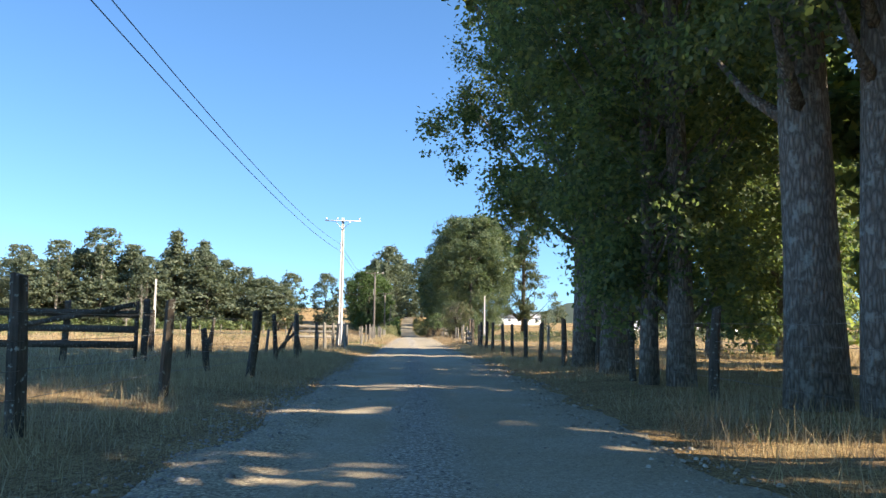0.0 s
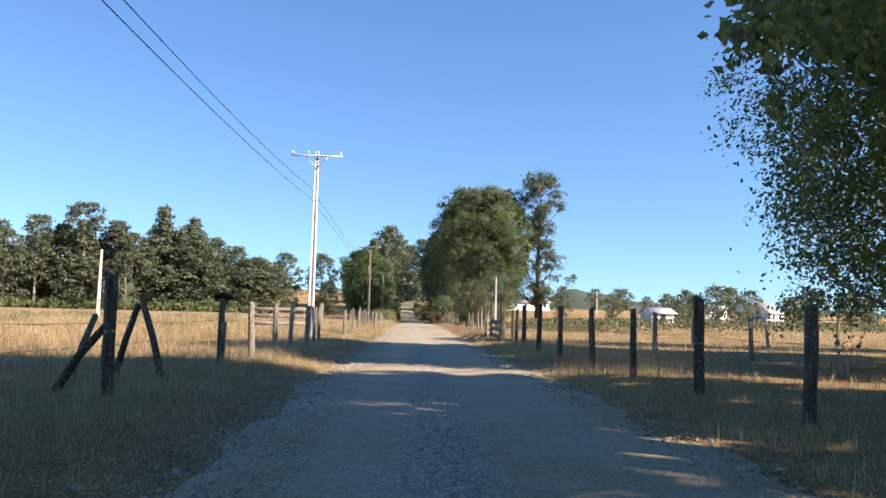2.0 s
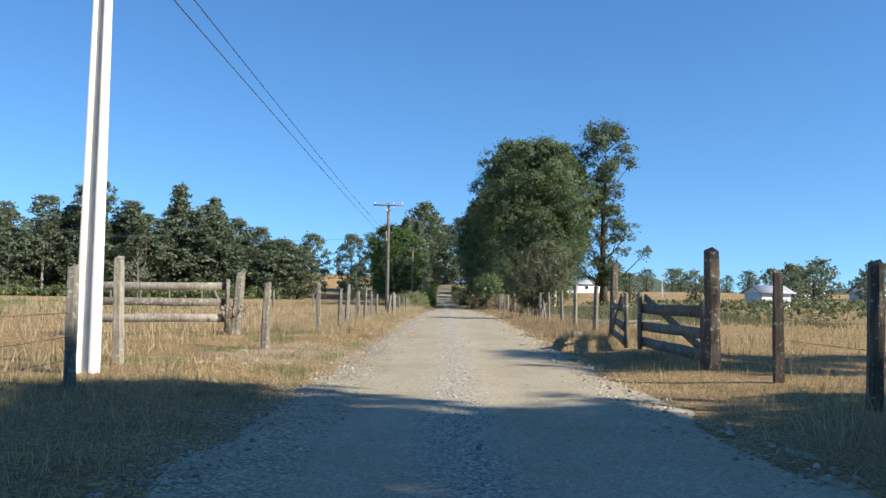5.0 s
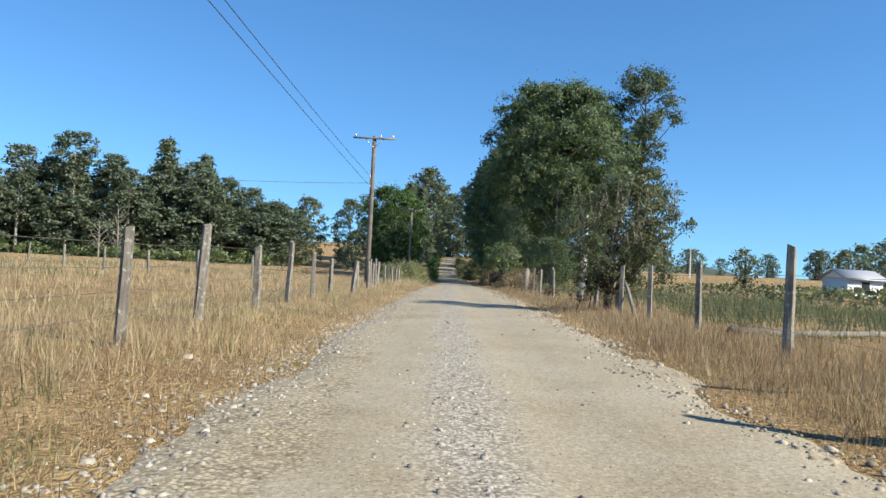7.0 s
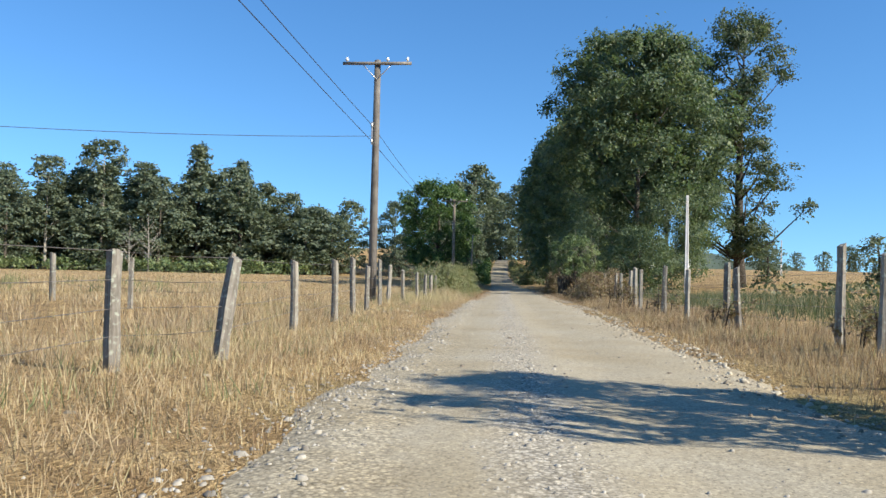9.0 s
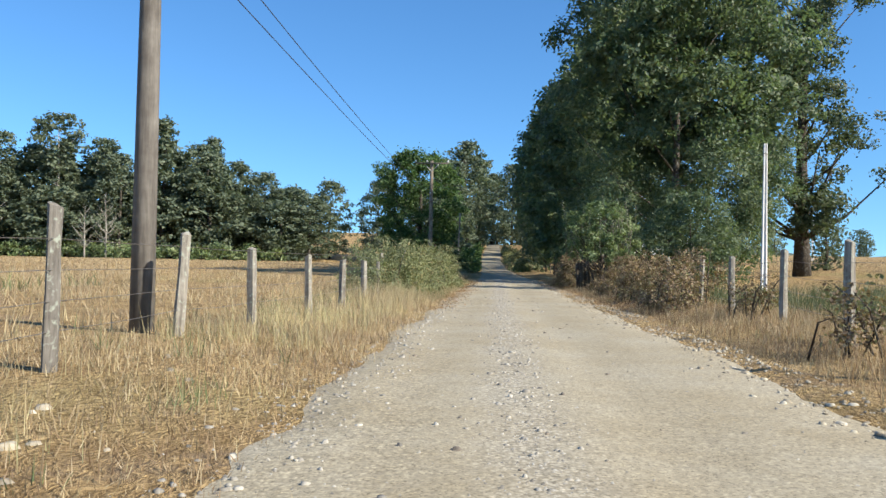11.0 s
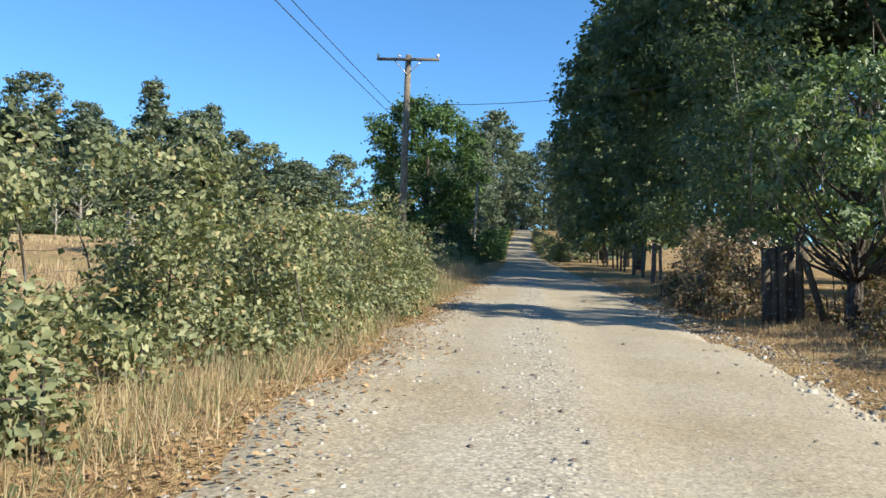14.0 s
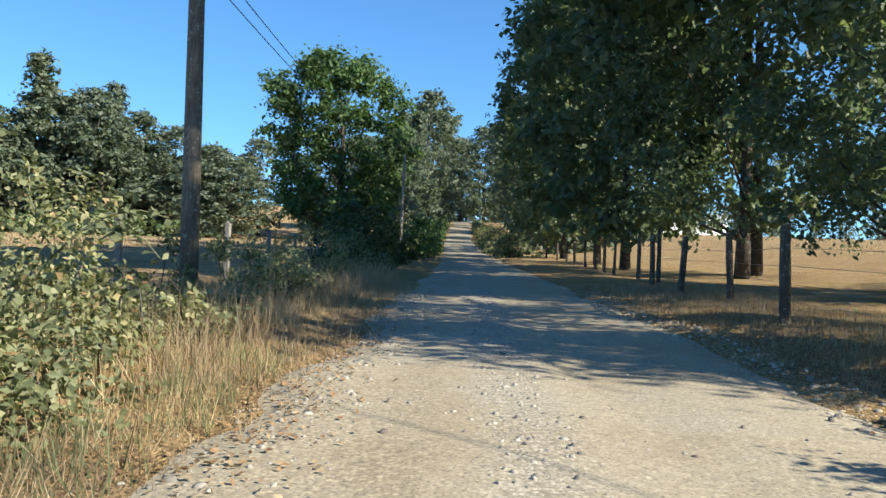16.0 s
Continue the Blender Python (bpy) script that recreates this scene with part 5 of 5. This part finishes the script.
grass("field_grass", [tufts(rng, 14000, -26, -5.5, 10, 150, 7, 0.2, 0.2, 0.5, 0.02, patchy), tufts(rng, 7000, -80, -20, 40, 260, 7, 0.5, 0.2, 0.5, 0.05, patchy),
                      tufts(rng, 8000, 6.5, 30, 5, 150, 7, 0.2, 0.2, 0.42, 0.02, patchy), tufts(rng, 4000, 25, 90, 40, 260, 7, 0.5, 0.2, 0.4, 0.05, patchy)], STRAW, "dry grass of the open pasture")
clumps = lambda x, y: np.clip(np.sin(1.5 * x + 0.8 * y) * np.sin(0.9 * y - 1.2 * x + 1.0) * 2.6 - 0.9, 0, 1)
grass("green_weeds", [tufts(rng, 2600, -6.5, -2.1, 50, 66, 14, 0.09, 0.06, 0.16, 0.010, clumps, 1.1), tufts(rng, 2600, -6.8, -2.1, 49, 66, 14, 0.1, 0.03, 0.1, 0.008, lambda x, y: np.clip(waves(x * 1.3, y * 1.3) * 1.5, 0.03, 1)), tufts(rng, 900, -60, -14, 60, 130, 14, 0.3, 0.4, 0.8, 0.04, patchy),
                      tufts(rng, 350, -3.1, -2.4, 123, 152, 11, 0.1, 0.1, 0.35, 0.012), tufts(rng, 500, -6, -2.5, 60, 130, 11, 0.1, 0.15, 0.4, 0.012, patchy), tufts(rng, 500, 3.6, 6.5, 0, 130, 11, 0.1, 0.15, 0.35, 0.012, patchy)], GREEN_GRASS, "green weeds between the dry grass")
cn = 14000
cx, cy = rng.uniform(15, 75, cn), rng.uniform(73, 135, cn)
cx, cy = cx[(cy > 73 + 0.35 * cx)], cy[(cy > 73 + 0.35 * cx)]
cv = cards(np.stack([cx, cy, ground_z(cx, cy) + rng.uniform(0.1, 1.0, len(cx))], -1), rng.normal(size=(len(cx), 3)) + np.array([0, 0, 0.4]), 0.28, rng)
nv = tufts(rng, 4200, 6.3, 17, 74, 135, 10, 0.14, 0.35, 0.8, 0.022, lambda x, y: np.clip(0.5 + 0.8 * waves(x * 0.5, y * 0.3), 0.1, 1))
tagged(new("green_crop", mesh_np("green_crop", *joined([cv, nv]), CROP)), "green crop rows behind the fence", "crop", kind="stuff")

# ---------------------------------------------------------------- stones and fallen leaves


def stones(rng, us, ys, sizes):
    """Half-sunk broken stones: small ones with a ridge, large ones with a flat uneven top."""
    out = []
    for pick, ring, tops in ((sizes < 0.036, 4, 1), (sizes >= 0.036, 5, 5)):
        u, y0, size = us[pick], ys[pick], sizes[pick]
        n = len(u)
        if not n:
            continue
        a = np.arange(ring) * 2 * math.pi / ring
        low = np.stack([np.cos(a), np.sin(a), 0 * a - 0.25], -1)
        top = np.array([(0.0, 0.0, 0.62)]) if tops == 1 else np.stack([0.62 * np.cos(a + 0.3), 0.62 * np.sin(a + 0.3), 0 * a + 0.38], -1)
        v = np.concatenate([low, top])[None] * (1 + rng.uniform(-0.32, 0.32, (n, ring + tops, 3)))
        v[:, ring:, :2] += rng.uniform(-0.3, 0.3, (n, 1, 2))
        v *= (size * 0.5)[:, None, None] * rng.uniform(0.7, 1.35, (n, 1, 3))
        t = rng.uniform(0, 2 * math.pi, n)
        c, s = np.cos(t)[:, None], np.sin(t)[:, None]
        x, y = v[:, :, 0] * c - v[:, :, 1] * s, v[:, :, 0] * s + v[:, :, 1] * c
        xs = u + bend(y0)
        z = np.maximum(ground_z(xs, y0), road_z(u, y0)) + size * 0.05
        v = np.stack([x + xs[:, None], y + y0[:, None], v[:, :, 2] + z[:, None]], -1)
        if tops == 1:
            f = [(k, (k + 1) % ring, ring) for k in range(ring)]
        else:
            f = [q for k in range(ring) for q in ((k, (k + 1) % ring, ring + k), ((k + 1) % ring, ring + (k + 1) % ring, ring + k))]
            f += [(ring, ring + 1, ring + 2), (ring, ring + 2, ring + 3), (ring, ring + 3, ring + 4)]
        out.append((v.reshape(-1, 3), (np.arange(n)[:, None, None] * (ring + tops) + np.array(f)[None]).reshape(-1, 3)))
    return joined(out)


def stone_material(name, stops):
    m, n, l, b = material(name)
    geo, tc = n.new("ShaderNodeNewGeometry"), n.new("ShaderNodeTexCoord")
    col = ramp(n, l, geo.outputs["Random Per Island"], stops)
    col = mixed(n, l, 1.0, col, ramp(n, l, noise_tex(n, l, tc.outputs["Object"], 40.0, 3.0), [(0.3, (0.8, 0.79, 0.77)), (0.7, (1.15, 1.15, 1.14))]), "MULTIPLY")
    l.new(col, b.inputs["Base Color"])
    b.inputs["Roughness"].default_value = 0.9
    return m


LOOSE = stone_material("loose_stone", [(0, (0.15, 0.137, 0.115)), (0.3, (0.28, 0.257, 0.213)), (0.75, (0.37, 0.34, 0.28)), (1, (0.44, 0.41, 0.345))])
EDGE = stone_material("edge_stone", [(0, (0.17, 0.145, 0.105)), (0.35, (0.28, 0.235, 0.165)), (0.75, (0.38, 0.33, 0.24)), (1, (0.48, 0.44, 0.35))])
rng = np.random.default_rng(31)
n1, n3, n4 = 20000, 22000, 9000
ysr = rng.uniform(-3, 165, n1 + n3 + n4)
us = np.concatenate([np.clip(0.77 - 0.0095 * ysr[:n1], -0.33, 0.22) - bend(ysr[:n1]) + rng.normal(0, 0.2, n1), rng.normal(-1.78, 0.3, n3) - bend(ysr[n1:n1 + n3]), rng.uniform(-2, 2.2, n4)])
sz = np.concatenate([rng.gamma(2.2, 0.0062, n1) + 0.011, rng.gamma(2.0, 0.0088, n3) + 0.012, rng.gamma(2.5, 0.005, n4) + 0.007])
kept = rng.random(len(ysr)) > 0.55 * smooth_step(80, 115, ysr) * (us < -1)
us, ysr, sz = us[kept], ysr[kept], sz[kept]
tagged(new("loose_gravel", mesh_np("loose_gravel", *stones(rng, us, ysr, np.minimum(sz, 0.075)), LOOSE)), "loose pale stones on the gravel road", "gravel", kind="stuff")
n2 = 15000
yse = rng.uniform(-3, 165, n2)
use = 2.42 + rng.normal(0, 0.22, n2) - bend(yse) + 0.12 * np.sin(yse * 0.7)
tagged(new("edge_stones", mesh_np("edge_stones", *stones(rng, use, yse, np.minimum(rng.gamma(1.6, 0.013, n2) + 0.012, 0.095)), EDGE)), "cream broken stones pushed up along the road edge", "stones", kind="stuff")
nv = 420
yv = np.concatenate([rng.normal(57.5, 4.5, nv // 2), rng.uniform(50, 150, nv - nv // 2)])
tagged(new("verge_stones", mesh_np("verge_stones", *stones(rng, rng.uniform(-4.2, -2.2, nv) - 0.5, yv, np.minimum(rng.gamma(1.8, 0.02, nv) + 0.02, 0.13)), EDGE)), "pale flat stones lying on the trodden verge", "stones", kind="stuff")
ln = 10000
lx, ly = np.concatenate([rng.normal(-2.1, 0.28, ln // 2), rng.normal(3.3, 0.5, ln // 2)]), rng.uniform(118, 158, ln)
lv = cards(np.stack([lx, ly, np.maximum(ground_z(lx, ly), road_z(lx - bend(ly), ly)) + 0.015], -1), rng.normal(size=(ln, 3)) * 0.3 + np.array([0, 0, 1.0]), 0.05, rng)
tagged(new("leaf_litter", mesh_np("leaf_litter", *lv, LITTER)), "brown fallen leaves along the road edges", "leaves", kind="stuff")

# ---------------------------------------------------------------- odds and ends along the road
# the panel's back-lit shade is put into its colour by the darker wood
panel = thing("wooden_panel", pose(3.7, 140.3, gz(3.7, 140.3), 0, -3, 0), "grey weathered upright planks nailed beside a post, back-lit shade put into their colour", "panel")
for k in range(4):
    solid("plank", [beam((0.0 + 0.14 * k, 0.02 * (k % 2), -0.1), (0.0 + 0.14 * k, 0.02 * (k % 2), 1.3 + 0.03 * (k % 3)), 0.139, 0.03)], DARK_WOOD, panel)
solid("post", [tube([(0.6, 0.12, -0.2), (0.6, 0.12, 0.8), (0.62, 0.12, 1.62)], [0.075, 0.07, 0.06], 8)], DARK_WOOD, panel)
solid("brace", [beam((1.0, 0.02, -0.05), (0.62, 0.02, 1.25), 0.06, 0.11)], DARK_WOOD, panel)
for x, y, q, lab in ((4.97, 81.6, (0.2, 3.4, 1.32), "grey pole bracing the fence"), (-6.6, 65.5, (-0.5, -0.4, 1.3), "grey pole bracing the gate post")):
    st = thing("brace_post", pose(x, y, gz(x, y)), lab, "post", "fence braces")
    solid("pole", [tube([(0, 0, -0.2), tuple(k * 0.5 for k in q), q], [0.055, 0.05, 0.042], 7)], POST_WOOD, st)
log = thing("fallen_pole", pose(5.5, 76.0, gz(5.5, 76.0)), "pale barkless pole lying across the dry grass", "log")
bits = [(k * 4.2, k * 1.65, gz(5.5 + k * 4.2, 76.0 + k * 1.65) - gz(5.5, 76.0) + 0.1) for k in (0, 0.35, 0.7, 1.0)]
solid("pole", [tube(bits, [0.085, 0.08, 0.07, 0.055], 9, np.random.default_rng(8), 0.05)], POST_WOOD, log)
slab = thing("stone_slab", pose(4.15, 66.7, gz(4.15, 66.7), 3, -4, 24), "flat pale stone slab lying on the verge", "stone")
bmv, bmf = box(0, 0, 0.03, 0.34, 0.24, 0.12, 0.05)
bmv = bmv + np.random.default_rng(3).uniform(-0.04, 0.04, bmv.shape)
solid("block", [(bmv, bmf)], STONE, slab)
# dry thistles by the left gate
rng = np.random.default_rng(41)
for i in range(7):
    x, y, h = -5.45 + 0.35 * rng.normal(), 63.2 + 0.5 * rng.normal(), rng.uniform(0.6, 1.0)
    th = thing("thistle", pose(x, y, gz(x, y)), "dry brown thistle stalk on the verge", "weed", "dry thistles")
    pcs, tips = [tube([(0, 0, -0.05), (0.02, 0.03, h * 0.5), (0.05 * rng.normal(), 0.05 * rng.normal(), h)], [0.012, 0.01, 0.005], 5)], [(0, 0, h)]
    for k in range(6):
        a, z = rng.uniform(0, 6.28), h * rng.uniform(0.35, 0.85)
        e = (math.cos(a) * 0.22, math.sin(a) * 0.22, z + 0.2)
        pcs.append(tube([(0, 0, z), (e[0] * 0.6, e[1] * 0.6, z + 0.08), e], [0.007, 0.006, 0.004], 4))
        tips.append(e)
    solid("stalk", pcs, DRY_STALK, th)
    tagged(solid("head", [tube([(p[0], p[1], p[2] - 0.02), (p[0], p[1], p[2] + 0.02), (p[0], p[1], p[2] + 0.05)], [0.015, 0.028, 0.012], 6) for p in tips], DRY_STALK, th), kind="stuff")
# bare dead trees on the far left
for x, y, h, seed in ((-12.5, 238, 9, 81), (-99, 293, 17, 82), (-104, 292, 14, 83)):
    wood, _ = tree_parts(seed, h, h * 0.3, h * 0.014, h * 0.25, 40, 4, 0.1, rounded, 0.2, limbs=34, inner=0.2, sides=6)
    dt = thing("dead_tree", pose(x, y, gz(x, y)), "bare pale dead tree", "tree", "dead trees")
    part("trunk", mesh_np("trunk", *wood, BARK_PALE, True), dt)

# dark clods and bits of bark lying on the road
rng = np.random.default_rng(51)
nc = 240
cu, cyy = rng.uniform(-1.9, 2.3, nc), np.concatenate([rng.uniform(60, 110, nc // 3), rng.uniform(110, 150, nc - nc // 3)])
CLOD = plain("earth_clod", (0.17, 0.14, 0.105), 0.95, 0, 0.3, 20.0)
tagged(new("dirt_clods", mesh_np("dirt_clods", *stones(rng, cu, cyy, rng.gamma(2.0, 0.014, nc) + 0.02), CLOD)), "small dark earth clods scattered on the gravel", "clods", kind="stuff")
